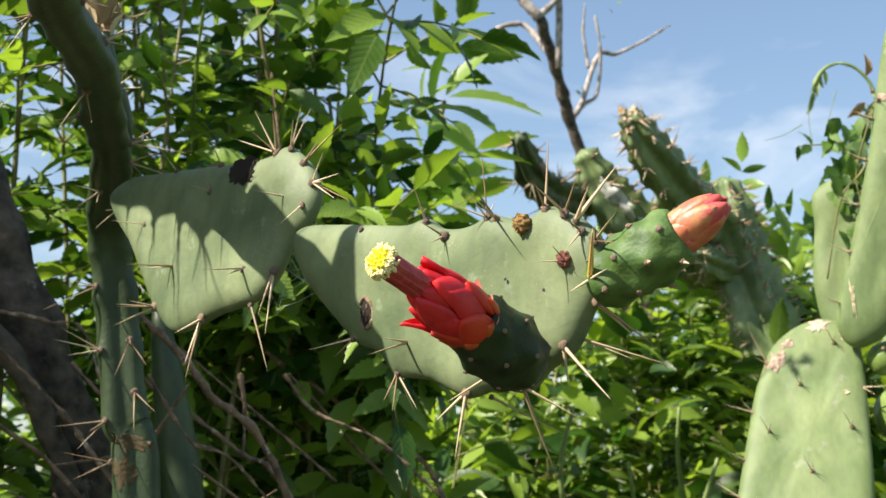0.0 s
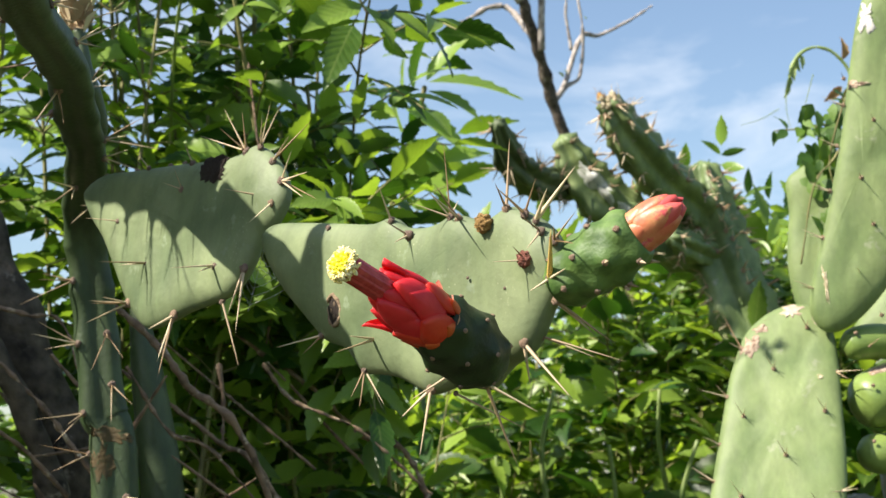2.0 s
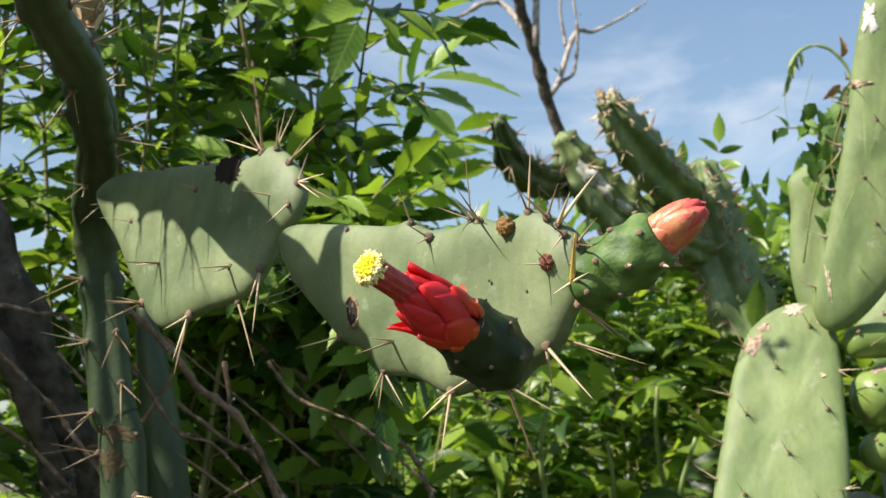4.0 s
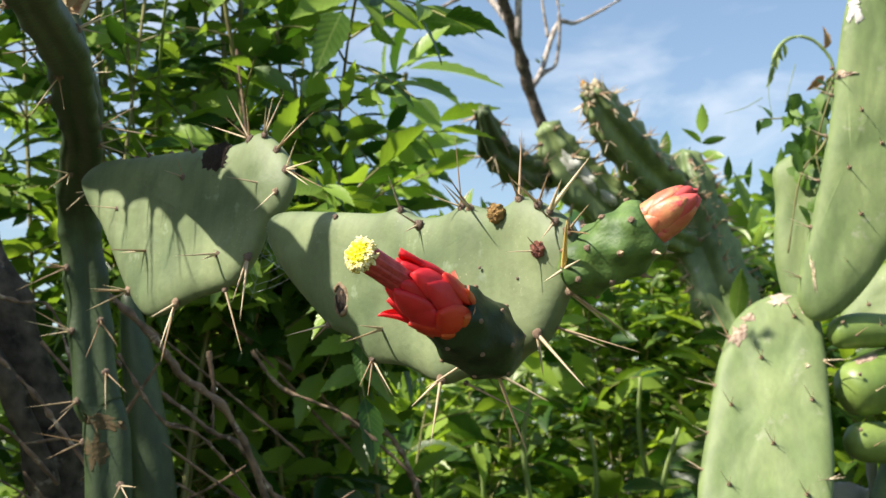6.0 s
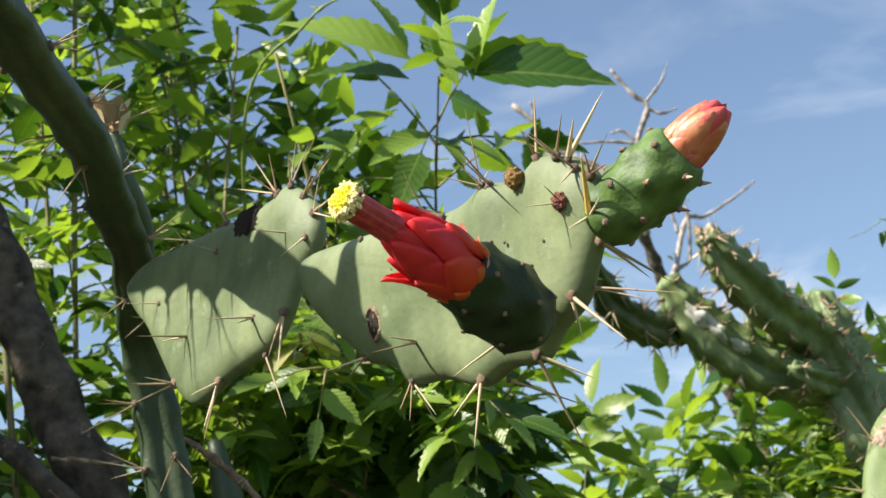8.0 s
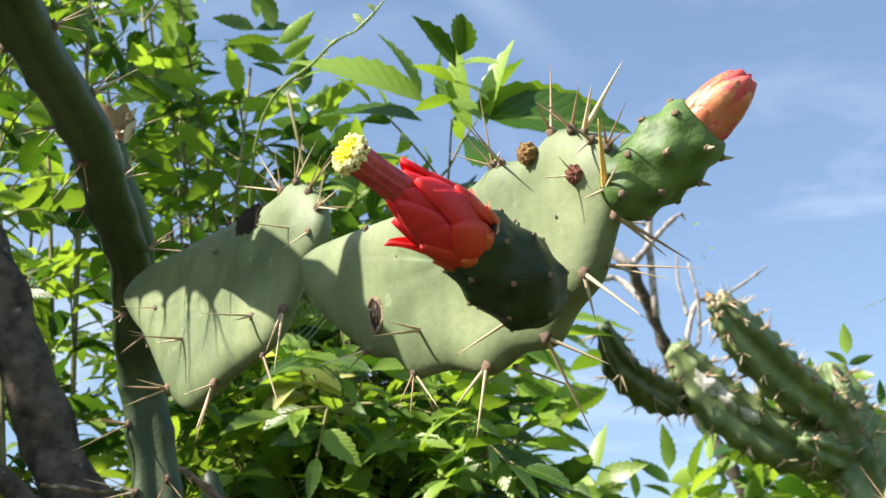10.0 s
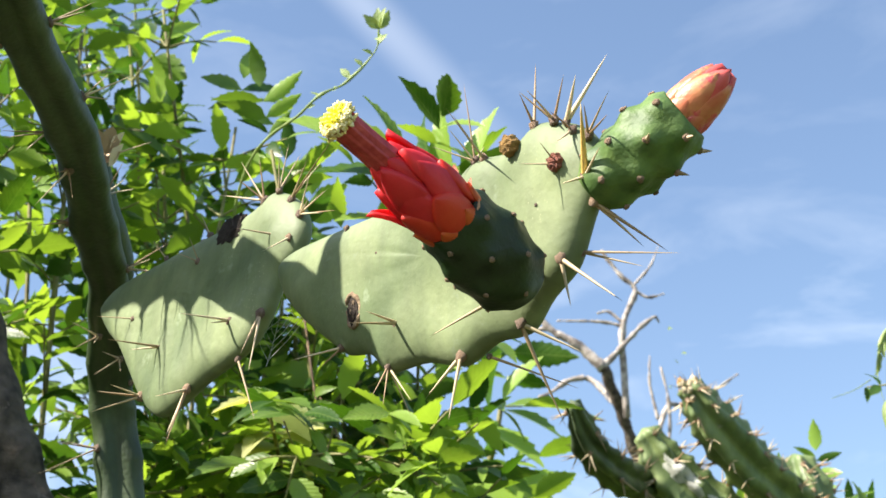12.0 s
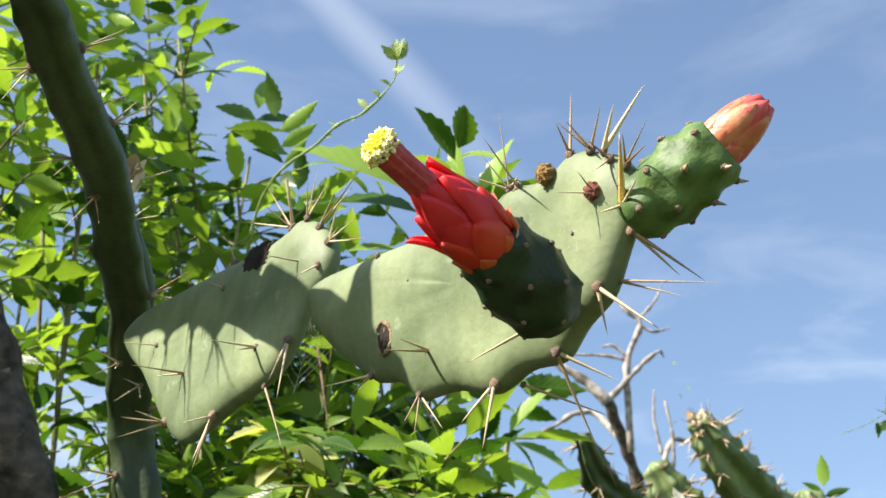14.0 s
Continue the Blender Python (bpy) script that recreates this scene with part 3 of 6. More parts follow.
def shrub(name, base, label, stems, mat, seed, size, pairs=(2, 4), every=0.05, leafy_from=0.35, single=220, extra=()):
    """A leafy shrub: arching stems, each with pairs of pinnate leaves; the leaves that stand nearest are parts of their own."""
    r = random.Random(seed)
    whole = thing(name, base, label, "shrub")
    poses, stalks = list(extra), []
    for pts, rad in stems:
        path = spline(pts, 30)
        part("stem", tube(pts, [rad, rad * 0.75, rad * 0.45], rings=18, seg=7, rough=rad * 0.25, rough_scale=120), TWIG, whole)
        total = sum((path[i + 1] - path[i]).length for i in range(29))
        gone, turn = 0.0, r.uniform(0, 6.28)
        nxt = total * leafy_from
        for i in range(29):
            gone += (path[i + 1] - path[i]).length
            while gone > nxt:
                tangent = (path[i + 1] - path[i]).normalized()
                for sgn in (0, math.pi):
                    if r.random() < 0.12:
                        continue
                    a = tangent.orthogonal().normalized()
                    d = Quat_about(tangent, turn + sgn + r.uniform(-.3, .3)) @ a
                    way = d * r.uniform(0.7, 1.0) + tangent * r.uniform(0.3, 0.8)
                    n = r.randint(*pairs)
                    ps, st = compound_leaf(r, path[i], way, size * (0.55 + 0.55 * n) * r.uniform(0.8, 1.1), n, size * r.uniform(0.62, 1.32))
                    poses += ps
                    stalks.append((st, 0.0009, 0.0005))
                turn += 1.57 + r.uniform(-.2, .2)
                nxt += every * r.uniform(0.75, 1.25)
        ps, st = compound_leaf(r, path[-1], path[-1] - path[-2], size * 1.6, pairs[1], size)
        poses += ps
    poses.sort(key=lambda m: m.translation.y)
    templates = [mesh_from("leaf", v, f, VEINED[mat]) for v, f in LEAFLETS]
    for m in poses[:single]:
        part("leaf", r.choice(templates), None, whole, at=m)
    v, f = joined_leaves(poses[single:], r)
    tagged(part("foliage", mesh_from("foliage", v, f, mat), None, whole), "dense pinnate green leaves", kind="stuff")
    v, f = thin_tubes(stalks)
    tagged(part("leaf_stalk", mesh_from("leaf_stalk", v, f, TWIG), None, whole), kind="stuff")
    return whole

# ---- ground ----
def make_ground():
    n, verts, faces = 40, [], []
    for i in range(n + 1):
        for j in range(n + 1):
            a, b = (i / n - 0.5) * 2, (j / n - 0.5) * 2
            x, y = 900 * a * abs(a) ** 2.6, 900 * b * abs(b) ** 2.6
            verts.append((x, y, 0.06 * noise.noise(Vector((x * 0.4, y * 0.4, 0)))))
    for i in range(n):
        for j in range(n):
            faces.append((i * (n + 1) + j, (i + 1) * (n + 1) + j, (i + 1) * (n + 1) + j + 1, i * (n + 1) + j + 1))
    return tagged(part("ground", mesh_from("ground", verts, faces, EARTH), None), "dry brown earth with patches of green", "ground", kind="structure")


make_ground()


shared_scale = mesh_from("dry_scale", *leaflet(3, 0.30, 0.06, -0.1), SPINE)
leaf_scale = mesh_from("scale_tip", *leaflet(3, 0.30, 0.10, -0.1), SCALE_TIP)


# ---- the flowering cactus ----
cactus = thing("prickly_pear_cactus", (-0.10, 0.37, 0), "grey-green spiny prickly pear cactus with one red flower and one bud", "cactus")
STEM_PATH = [(-0.10, 0.38, -0.03), (-0.085, 0.375, 0.7), (-0.094, 0.370, 1.2296), (-0.1012, 0.3686, 1.3102), (-0.1061, 0.3670, 1.3554), (-0.1085, 0.3549, 1.3876),
             (-0.1010, 0.3109, 1.4075), (-0.0962, 0.2588, 1.4120), (-0.0905, 0.2052, 1.4147), (-0.0915, 0.1535, 1.4165), (-0.0915, 0.1220, 1.4190), (-0.0925, 0.0920, 1.4160)]
stem = part("stem", tube(STEM_PATH, [0.020, 0.017, 0.0096, 0.0092, 0.0088, 0.0082, 0.0078, 0.0076, 0.0076, 0.0074, 0.0070, 0.0040], rings=420, seg=36,
                         flat=0.95, flat_axis=(1, 0.15, 0), rough=0.0008, rough_scale=32, ribs=3, rib_depth=0.27, phase=1.57, waves=19, scallop=0.55), SKIN_STEM, cactus, "dark green fleshy upright stem")
back_stem = part("old_pad", tube([(-0.066, 0.47, -0.03), (-0.066, 0.47, 0.9), (-0.072, 0.465, 1.10), (-0.078, 0.46, 1.20), (-0.086, 0.46, 1.27), (-0.094, 0.46, 1.325), (-0.100, 0.46, 1.362)], [0.016, 0.015, 0.014, 0.013, 0.0115, 0.009, 0.004],
                                 rings=40, seg=24, flat=0.9, flat_axis=(1, 0, 0), rough=0.001, rough_scale=40), SKIN_STEM, cactus, "dull green older pad beside the stem")

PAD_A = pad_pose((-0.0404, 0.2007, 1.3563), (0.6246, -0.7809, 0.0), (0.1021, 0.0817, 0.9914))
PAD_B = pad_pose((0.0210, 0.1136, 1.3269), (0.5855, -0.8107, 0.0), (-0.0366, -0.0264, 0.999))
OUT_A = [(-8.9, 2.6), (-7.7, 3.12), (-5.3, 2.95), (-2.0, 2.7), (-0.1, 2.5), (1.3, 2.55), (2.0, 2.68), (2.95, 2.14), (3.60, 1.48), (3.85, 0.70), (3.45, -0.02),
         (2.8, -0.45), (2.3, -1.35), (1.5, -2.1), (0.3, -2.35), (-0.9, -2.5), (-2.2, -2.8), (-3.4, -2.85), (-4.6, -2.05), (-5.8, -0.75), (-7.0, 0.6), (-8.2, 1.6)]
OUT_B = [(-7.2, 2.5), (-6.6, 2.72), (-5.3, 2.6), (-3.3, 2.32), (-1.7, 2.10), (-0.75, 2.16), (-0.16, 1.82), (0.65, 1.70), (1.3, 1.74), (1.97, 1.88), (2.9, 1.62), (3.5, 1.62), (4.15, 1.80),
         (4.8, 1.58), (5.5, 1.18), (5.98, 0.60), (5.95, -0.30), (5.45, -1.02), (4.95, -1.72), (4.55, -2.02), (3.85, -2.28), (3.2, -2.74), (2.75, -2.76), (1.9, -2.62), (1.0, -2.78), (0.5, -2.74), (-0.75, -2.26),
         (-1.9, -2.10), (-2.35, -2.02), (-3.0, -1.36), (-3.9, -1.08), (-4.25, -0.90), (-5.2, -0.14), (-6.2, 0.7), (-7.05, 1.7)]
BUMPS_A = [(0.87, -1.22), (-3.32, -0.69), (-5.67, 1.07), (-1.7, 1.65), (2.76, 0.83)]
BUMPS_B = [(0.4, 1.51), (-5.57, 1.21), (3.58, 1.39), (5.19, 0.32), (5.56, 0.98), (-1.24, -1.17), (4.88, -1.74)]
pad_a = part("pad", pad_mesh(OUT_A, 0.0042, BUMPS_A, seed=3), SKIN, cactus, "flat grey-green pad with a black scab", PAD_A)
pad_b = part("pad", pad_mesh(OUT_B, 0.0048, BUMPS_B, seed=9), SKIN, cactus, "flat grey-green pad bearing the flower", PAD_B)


# two unseen pads added towards the sun, outlined from the shadows wanted below
SHADE_PAD_A = Matrix.Translation(SUN * 0.165 - Vector((0.0006, 0.0004, 0.0055))) @ PAD_A
SHADE_PAD_B = Matrix.Translation(SUN * 0.20 - Vector((0, 0, 0.005))) @ PAD_B
notch = [(-6.9, 2.15), (-6.0, 2.1), (-5.35, 1.72), (-5.05, 1.30), (-4.75, 1.50), (-4.1, 1.52), (-3.55, 1.36), (-3.2, 0.80), (-2.9, 1.0), (-2.4, 0.72), (-1.8, 0.30), (-1.3, 0.60), (-0.6, 0.60)]
part("pad", pad_mesh(notch + [(0.3, 1.4), (0.6, 2.6), (-0.2, 3.9), (-2.5, 4.9), (-5.5, 5.6), (-8.5, 5.8), (-10.0, 4.9), (-9.6, 3.4), (-8.2, 2.5)], 0.0045, seed=51), SKIN, cactus, "unseen grey-green pad added to shade the scabbed pad", SHADE_PAD_A)
part("pad", pad_mesh([(-6.9, 0.7), (-6.0, 0.55), (-5.1, 0.7), (-4.45, 1.3), (-4.25, 2.2), (-4.15, 2.9), (-3.7, 2.9), (-3.5, 2.2), (-3.4, 1.2), (-3.35, 0.2), (-2.95, -0.6), (-2.1, -1.9), (-3.2, -2.6), (-5.0, -1.7), (-6.4, -0.5), (-7.1, 0.1)], 0.0025, seed=53), SKIN, cactus, "small unseen pad added to shade the flowering pad", SHADE_PAD_B)
# added joints that tie these unseen pads to the stem
part("joint", tube([(-0.0915, 0.118, 1.4190), (-0.112, 0.124, 1.440), (-0.128, 0.138, 1.462), (-0.142, 0.150, 1.482)], [0.006, 0.006, 0.006, 0.004], rings=24, seg=14), SKIN_STEM, cactus)
part("joint", tube([(-0.0925, 0.0935, 1.4160), (-0.118, 0.098, 1.434), (-0.133, 0.099, 1.460)], [0.004, 0.004, 0.003], rings=16, seg=14), SKIN_STEM, cactus)


def on(pose_m, p):
    return pose_m @ (Vector(p) * 0.01)


def cluster(parent, pose_m, base, tips=(), r=0.0015, pale=False, kind="straw", thick=0.00055):
    """An areole at a place on a pad and the spines that leave it; all in centimetres of that pad."""
    n = pose_m.to_3x3() @ Vector((0, 0, 1))
    b = on(pose_m, (base[0], base[1], base[2] + 0.22))
    areole(parent, b, n, r, pale)
    for tip in tips:
        spine(parent, b, on(pose_m, (tip[0], tip[1], tip[2] + 0.22)), thick, kind)


# areoles of the flowering pad
cluster(pad_b, PAD_B, (-3.47, 2.2, 0.1), r=0.0009)
cluster(pad_b, PAD_B, (-5.57, 1.21, 0.22), r=0.0009)
cluster(pad_b, PAD_B, (-6.2, 2.2, 0.1), r=0.0006)
cluster(pad_b, PAD_B, (0.40, 1.51, 0.2), [(0.30, 1.9, 0.95), (0.65, 1.25, 0.9)], r=0.0015, thick=0.0004, kind="dark")
cluster(pad_b, PAD_B, (-0.6, 2.06, 0.0), [(-0.35, 3.0, 0.6)], r=0.0011, thick=0.0004, kind="dark")
cluster(pad_b, PAD_B, (1.97, 1.80, 0.0), [(2.06, 3.82, 0.17), (2.1, 2.42, 0.8), (1.85, 2.32, -0.4), (1.5, 2.2, 0.9)], r=0.0013, thick=0.00034)
cluster(pad_b, PAD_B, (2.3, 1.74, 0.0), [(3.31, 2.16, 1.74), (2.4, 2.6, 0.9)], r=0.0012, thick=0.0004, kind="straw", pale=True)
cluster(pad_b, PAD_B, (4.21, 1.72, 0.0), [(3.78, 3.67, -0.61), (4.39, 2.34, 0.5)], r=0.0013, thick=0.0005, pale=True)
cluster(pad_b, PAD_B, (4.95, 1.50, 0.05), [(5.18, 1.95, 0.9), (4.6, 2.2, 0.7), (5.6, 2.3, 0.2)], r=0.0014, thick=0.00045)
cluster(pad_b, PAD_B, (5.35, 1.28, 0.05), [(6.49, 2.50, -0.32), (6.2, 1.95, 0.4)], r=0.0011, thick=0.00075, kind="straw")
cluster(pad_b, PAD_B, (5.56, 0.98, 0.1), [(5.6, 1.3, 0.7), (5.7, 0.5, 0.7)], r=0.0012, thick=0.0004, kind="dark")
cluster(pad_b, PAD_B, (5.92, 0.72, 0.0), [(6.72, 0.95, 0.7), (7.3, 0.45, 0.6), (6.9, 1.3, 0.2)], r=0.0016, thick=0.00042)
cluster(pad_b, PAD_B, (5.80, -0.20, 0.1), [(6.85, 0.85, 0.95)], r=0.0013, thick=0.00095, kind="gold")
cluster(pad_b, PAD_B, (5.78, -0.22, 0.1), [(5.85, -0.54, 0.8), (6.9, -0.1, 0.6)], r=0.0010, thick=0.0005)
cluster(pad_b, PAD_B, (4.80, -1.72, 0.15), [(6.46, -3.25, 0.13), (4.77, -2.80, -0.02)], r=0.0014, thick=0.00062, pale=True)
cluster(pad_b, PAD_B, (4.95, -1.55, -0.3), [(7.3, -2.35, -0.9), (6.0, -2.15, -1.1)], r=0.0012, thick=0.0004, kind="dark")
cluster(pad_b, PAD_B, (3.15, -2.62, 0.05), [(3.01, -4.86, -1.02), (3.9, -3.4, -1.0)], r=0.0014, thick=0.0006)
cluster(pad_b, PAD_B, (0.9, -2.66, 0.05), [(1.33, -4.41, 0.86), (-0.03, -3.41, 0.47)], r=0.0016, thick=0.0006, pale=True)
spine(pad_b, (0.0305, 0.0830, 1.3035), (0.0185, 0.0801, 1.2959), 0.0005)
cluster(pad_b, PAD_B, (1.5, -2.8, -0.3), [(3.1, -3.9, -1.5)], r=0.0008, thick=0.00045, kind="dark")
cluster(pad_b, PAD_B, (-2.1, -1.95, 0.0), [(-2.4, -3.06, -0.8), (-1.95, -3.03, 0.3), (-2.1, -2.75, 0.5), (-1.5, -3.0, -0.2)], r=0.0014, thick=0.0004)
cluster(pad_b, PAD_B, (-1.24, -1.17, 0.22), [(-0.75, -1.58, 1.99), (-0.95, -1.1, 1.3)], r=0.0016, thick=0.0005)
cluster(pad_b, PAD_B, (-4.05, -0.85, 0.05), [(-4.70, -1.16, 1.2), (-4.3, -1.4, 0.6)], r=0.0013, thick=0.0004)
cluster(pad_b, PAD_B, (5.75, -0.75, -0.1), [(6.43, -1.88, -1.46), (5.9, -1.6, -1.3)], r=0.0012, thick=0.0006, pale=True)

for u, v in [(-6.6, 3.02), (-5.5, 2.96), (-3.3, 2.80), (-2.4, 2.74), (-7.6, 3.08)]:
    cluster(pad_a, PAD_A, (u, v, -0.2), [], r=0.0011)
for u, v, z in [(3.4, -0.9, 0.27), (4.3, -0.3, 0.26), (2.9, 0.1, 0.28), (-1.9, 0.9, 0.28), (4.6, 0.5, 0.22)]:
    cluster(pad_b, PAD_B, (u, v, z), [], r=0.00045)

# spines on the notched edge of the added pad, for their thin shadows
for base, tips in [((-5.05, 1.34, 0.0), [(-5.05, -0.1, 0.3), (-4.8, 0.5, 0.5)]), ((-3.2, 0.86, 0.0), [(-2.6, -2.4, 0.2), (-3.25, -0.9, 0.4)]),
                   ((-1.8, 0.36, 0.0), [(-2.25, -0.9, 0.3), (0.05, -1.9, 0.2), (-1.0, -1.4, 0.4)]), ((-0.6, 0.62, 0.0), [(-0.4, -0.7, 0.3)]), ((-6.9, 2.15, 0), [(-7.1, 0.9, 0.5)])]:
    cluster(cactus, SHADE_PAD_A, (base[0], base[1], -0.1), tips, r=0.0014, thick=0.0006)

# areoles of the scabbed pad
cluster(pad_a, PAD_A, (0.87, -1.22, 0.2), [(1.14, -1.72, 2.0), (0.95, -1.6, 0.9)], r=0.0017, thick=0.0005)
cluster(pad_a, PAD_A, (-3.32, -0.69, 0.2), [(-3.36, -1.03, 2.0), (-3.84, -0.88, 1.0)], r=0.0016, thick=0.0005)
cluster(pad_a, PAD_A, (-5.67, 1.07, 0.2), [(-6.33, 1.05, 1.2)], r=0.0010, thick=0.0003)
cluster(pad_a, PAD_A, (-4.45, -1.95, 0.05), [(-4.48, -2.95, 1.6), (-4.55, -2.23, 1.5), (-4.19, -1.98, 1.2), (-4.8, -2.1, 1.4)], r=0.0018, thick=0.0005, pale=True)
cluster(pad_a, PAD_A, (-1.45, -2.62, 0.05), [(-0.5, -4.98, 1.0), (-0.95, -3.34, 1.2), (-1.3, -4.3, 0.6)], r=0.0017, thick=0.00058, pale=True)
cluster(pad_a, PAD_A, (2.30, -1.45, 0.05), [(3.07, -3.65, 0.6), (2.75, -3.13, 0.8)], r=0.0017, thick=0.00055)
cluster(pad_a, PAD_A, (0.9, -2.3, -0.2), [(2.04, -4.44, -0.4)], r=0.0013, thick=0.0005, kind="dark")
cluster(pad_a, PAD_A, (-1.70, 1.65, 0.2), [(-1.85, 1.74, 0.9), (-1.4, 2.2, 0.8)], r=0.0014, thick=0.0003, kind="dark")
cluster(pad_a, PAD_A, (2.76, 0.83, 0.2), [(2.22, 0.88, 1.2)], r=0.0013, thick=0.0004, kind="dark")
cluster(pad_a, PAD_A, (3.45, 0.50, 0.1), [(3.71, -0.37, 1.0)], r=0.0013, thick=0.0004, pale=True)
cluster(pad_a, PAD_A, (3.70, 1.2, 0.0), [(5.18, 0.85, 0.6), (5.51, 1.16, 0.3), (5.7, 0.23, 0.5), (6.18, 0.18, 0.3), (4.6, 2.0, 0.4)], r=0.0015, thick=0.0004)
cluster(pad_a, PAD_A, (3.10, 1.92, 0.0), [(5.28, 2.9, 0.2), (4.6, 2.4, 0.5), (4.3, 2.9, -0.2)], r=0.0014, thick=0.0004)
cluster(pad_a, PAD_A, (1.62, 2.48, 0.05), [(0.86, 3.92, 0.6), (1.87, 3.64, 0.5), (-0.19, 3.13, 0.8), (1.2, 3.1, 0.9)], r=0.0016, thick=0.00045)
cluster(pad_a, PAD_A, (2.35, 2.52, 0.0), [(2.9, 3.85, 0.2), (3.05, 3.28, 0.6), (2.3, 4.1, -0.6)], r=0.0013, thick=0.0004)
cluster(pad_a, PAD_A, (-1.6, 2.6, 0.0), [(-1.7, 3.3, 0.4)], r=0.0012, thick=0.00035, kind="dark")
cluster(pad_a, PAD_A, (-4.4, 2.85, 0.0), [(-4.6, 3.4, 0.5)], r=0.0010, thick=0.0003, kind="dark")


def scar(parent, pose_m, base, size, mat, name, label, seed, ragged=0.35):
    bm = lump(ragged, 3.2, seed, 4)
    m = pose_m @ Matrix.Translation(Vector(base) * 0.01) @ Matrix.Diagonal((size[0] * 0.01, size[1] * 0.01, size[2] * 0.01, 1))
    return part(name, bm, mat, parent, label, m)


scar(pad_a, PAD_A, (-0.10, 1.98, 0.36), (0.70, 0.50, 0.10), SCAB, "scab", "ragged black scab", 2, 0.55)
scar(pad_a, PAD_A, (0.15, 2.30, 0.24), (0.42, 0.26, 0.14), SCAB, "scab", "ragged black scab", 4, 0.6)


def hole(parent, pose_m, base, size, tilt):
    """An old bite: a ragged dark hollow with a thin corky rim, and crumbs inside."""
    m = pose_m @ Matrix.Translation(Vector(base) * 0.01) @ Matrix.Rotation(tilt, 4, "Z")
    ring = [(size[0] * 0.01 * (1 + 0.10 * math.sin(3 * q + 1)) * math.cos(q), size[1] * 0.01 * (1 + 0.06 * math.sin(5 * q)) * math.sin(q), 0.0002 * math.sin(4 * q)) for q in [k * math.pi / 12 for k in range(25)]]
    part("scar_rim", tube(ring, [0.00045, 0.0007, 0.0004, 0.00065, 0.00045], rings=72, seg=8, rough=0.0004, rough_scale=900), CORK_BROWN, parent, "thin brown corky rim of an old hole", m)
    part("scar", lump(0.3, 3.0, 8, 4), SCAB, parent, "dark dried hole", m @ Matrix.Diagonal((size[0] * 0.0097, size[1] * 0.0097, 0.0004, 1)))
    for k in range(5):
        q = (0.35 * size[0] * math.sin(k * 2.1), size[1] * (k / 5 - 0.4), 0.03)
        part("crumb", lump(0.7, 2.0, 20 + k, 2), SCAB if k % 2 else CORK_BROWN, parent, "", m @ Matrix.Translation(Vector(q) * 0.01) @ Matrix.Diagonal((0.0005, 0.0008, 0.0003, 1)))


hole(pad_b, PAD_B, (-3.08, -0.22, 0.50), (0.30, 0.43), 0.12)


def knob(parent, pose_m, base, size, mat, label, seed):
    """A shrivelled bud: a cup of dry scales."""
    bm = lump(0.22, 3.5, seed, 4)
    for v in bm.verts:
        th = math.atan2(v.co.y, v.co.x)
        v.co *= 1 + 0.10 * math.cos(7 * th + 3 * v.co.z)
        if v.co.z > 0.55:
            v.co.z -= 0.25
    m = pose_m @ Matrix.Translation(Vector(base) * 0.01) @ Matrix.Diagonal((size * 0.01, size * 0.01, size * 0.011, 1))
    return part("dried_bud", bm, mat, parent, label, m)


knob(pad_b, PAD_B, (3.62, 1.42, 0.50), 0.235, KNOB, "dry brown aborted bud", 1)
knob(pad_b, PAD_B, (5.17, 0.33, 0.55), 0.20, KNOB_RED, "dry russet aborted bud", 5)
spine(pad_b, on(PAD_B, (5.15, 0.30, 0.55)), on(PAD_B, (4.81, 0.27, 1.35)), 0.0003)
spine(pad_b, on(PAD_B, (5.15, 0.35, 0.55)), on(PAD_B, (5.35, 0.62, 1.1)), 0.0003, "dark")


def axis_pose(base, tip):
    base, tip = Vector(base), Vector(tip)
    m = (tip - base).to_track_quat("Z", "Y").to_matrix().to_4x4()
    m.translation = base
    return m, (tip - base).length


def ovary_mesh(length, radii, rows, per_row, seed, bump=0.0013, spread=0.0024):
    """A fleshy tubercled ovary along z, with the places of its areoles."""
    rings, seg, verts, faces = 56, 72, [], []
    prof = [r[0] for r in spline([(q, 0, 0) for q in radii], rings)]
    spots = []
    for i in range(rows):
        z = length * (0.16 + 0.74 * i / (rows - 1))
        for j in range(per_row):
            spots.append((z, 2 * math.pi * (j + 0.5 * (i % 2)) / per_row + seed))
    for i in range(rings):
        z = length * i / (rings - 1)
        for j in range(seg):
            th = 2 * math.pi * j / seg
            r = prof[i]
            for sz, st in spots:
                dth = (th - st + math.pi) % (2 * math.pi) - math.pi
                d2 = ((z - sz) / spread) ** 2 + (dth * prof[i] / spread) ** 2
                r += bump * math.exp(-d2)
            verts.append((r * math.cos(th), r * math.sin(th), z))
    for i in range(rings - 1):
        for j in range(seg):
            k = (j + 1) % seg
            faces.append((i * seg + j, i * seg + k, (i + 1) * seg + k, (i + 1) * seg + j))
    n = len(verts)
    verts += [(0, 0, -0.001), (0, 0, length + 0.0002)]
    for j in range(seg):
        k = (j + 1) % seg
        faces += [(n, k, j), (n + 1, (rings - 1) * seg + j, (rings - 1) * seg + k)]
    places = []
    for sz, st in spots:
        i = min(rings - 1, int(sz / length * (rings - 1)))
        r = prof[i] + bump
        places.append((Vector((r * math.cos(st), r * math.sin(st), sz)), Vector((math.cos(st), math.sin(st), 0.25))))
    return to_bmesh(verts, faces), places


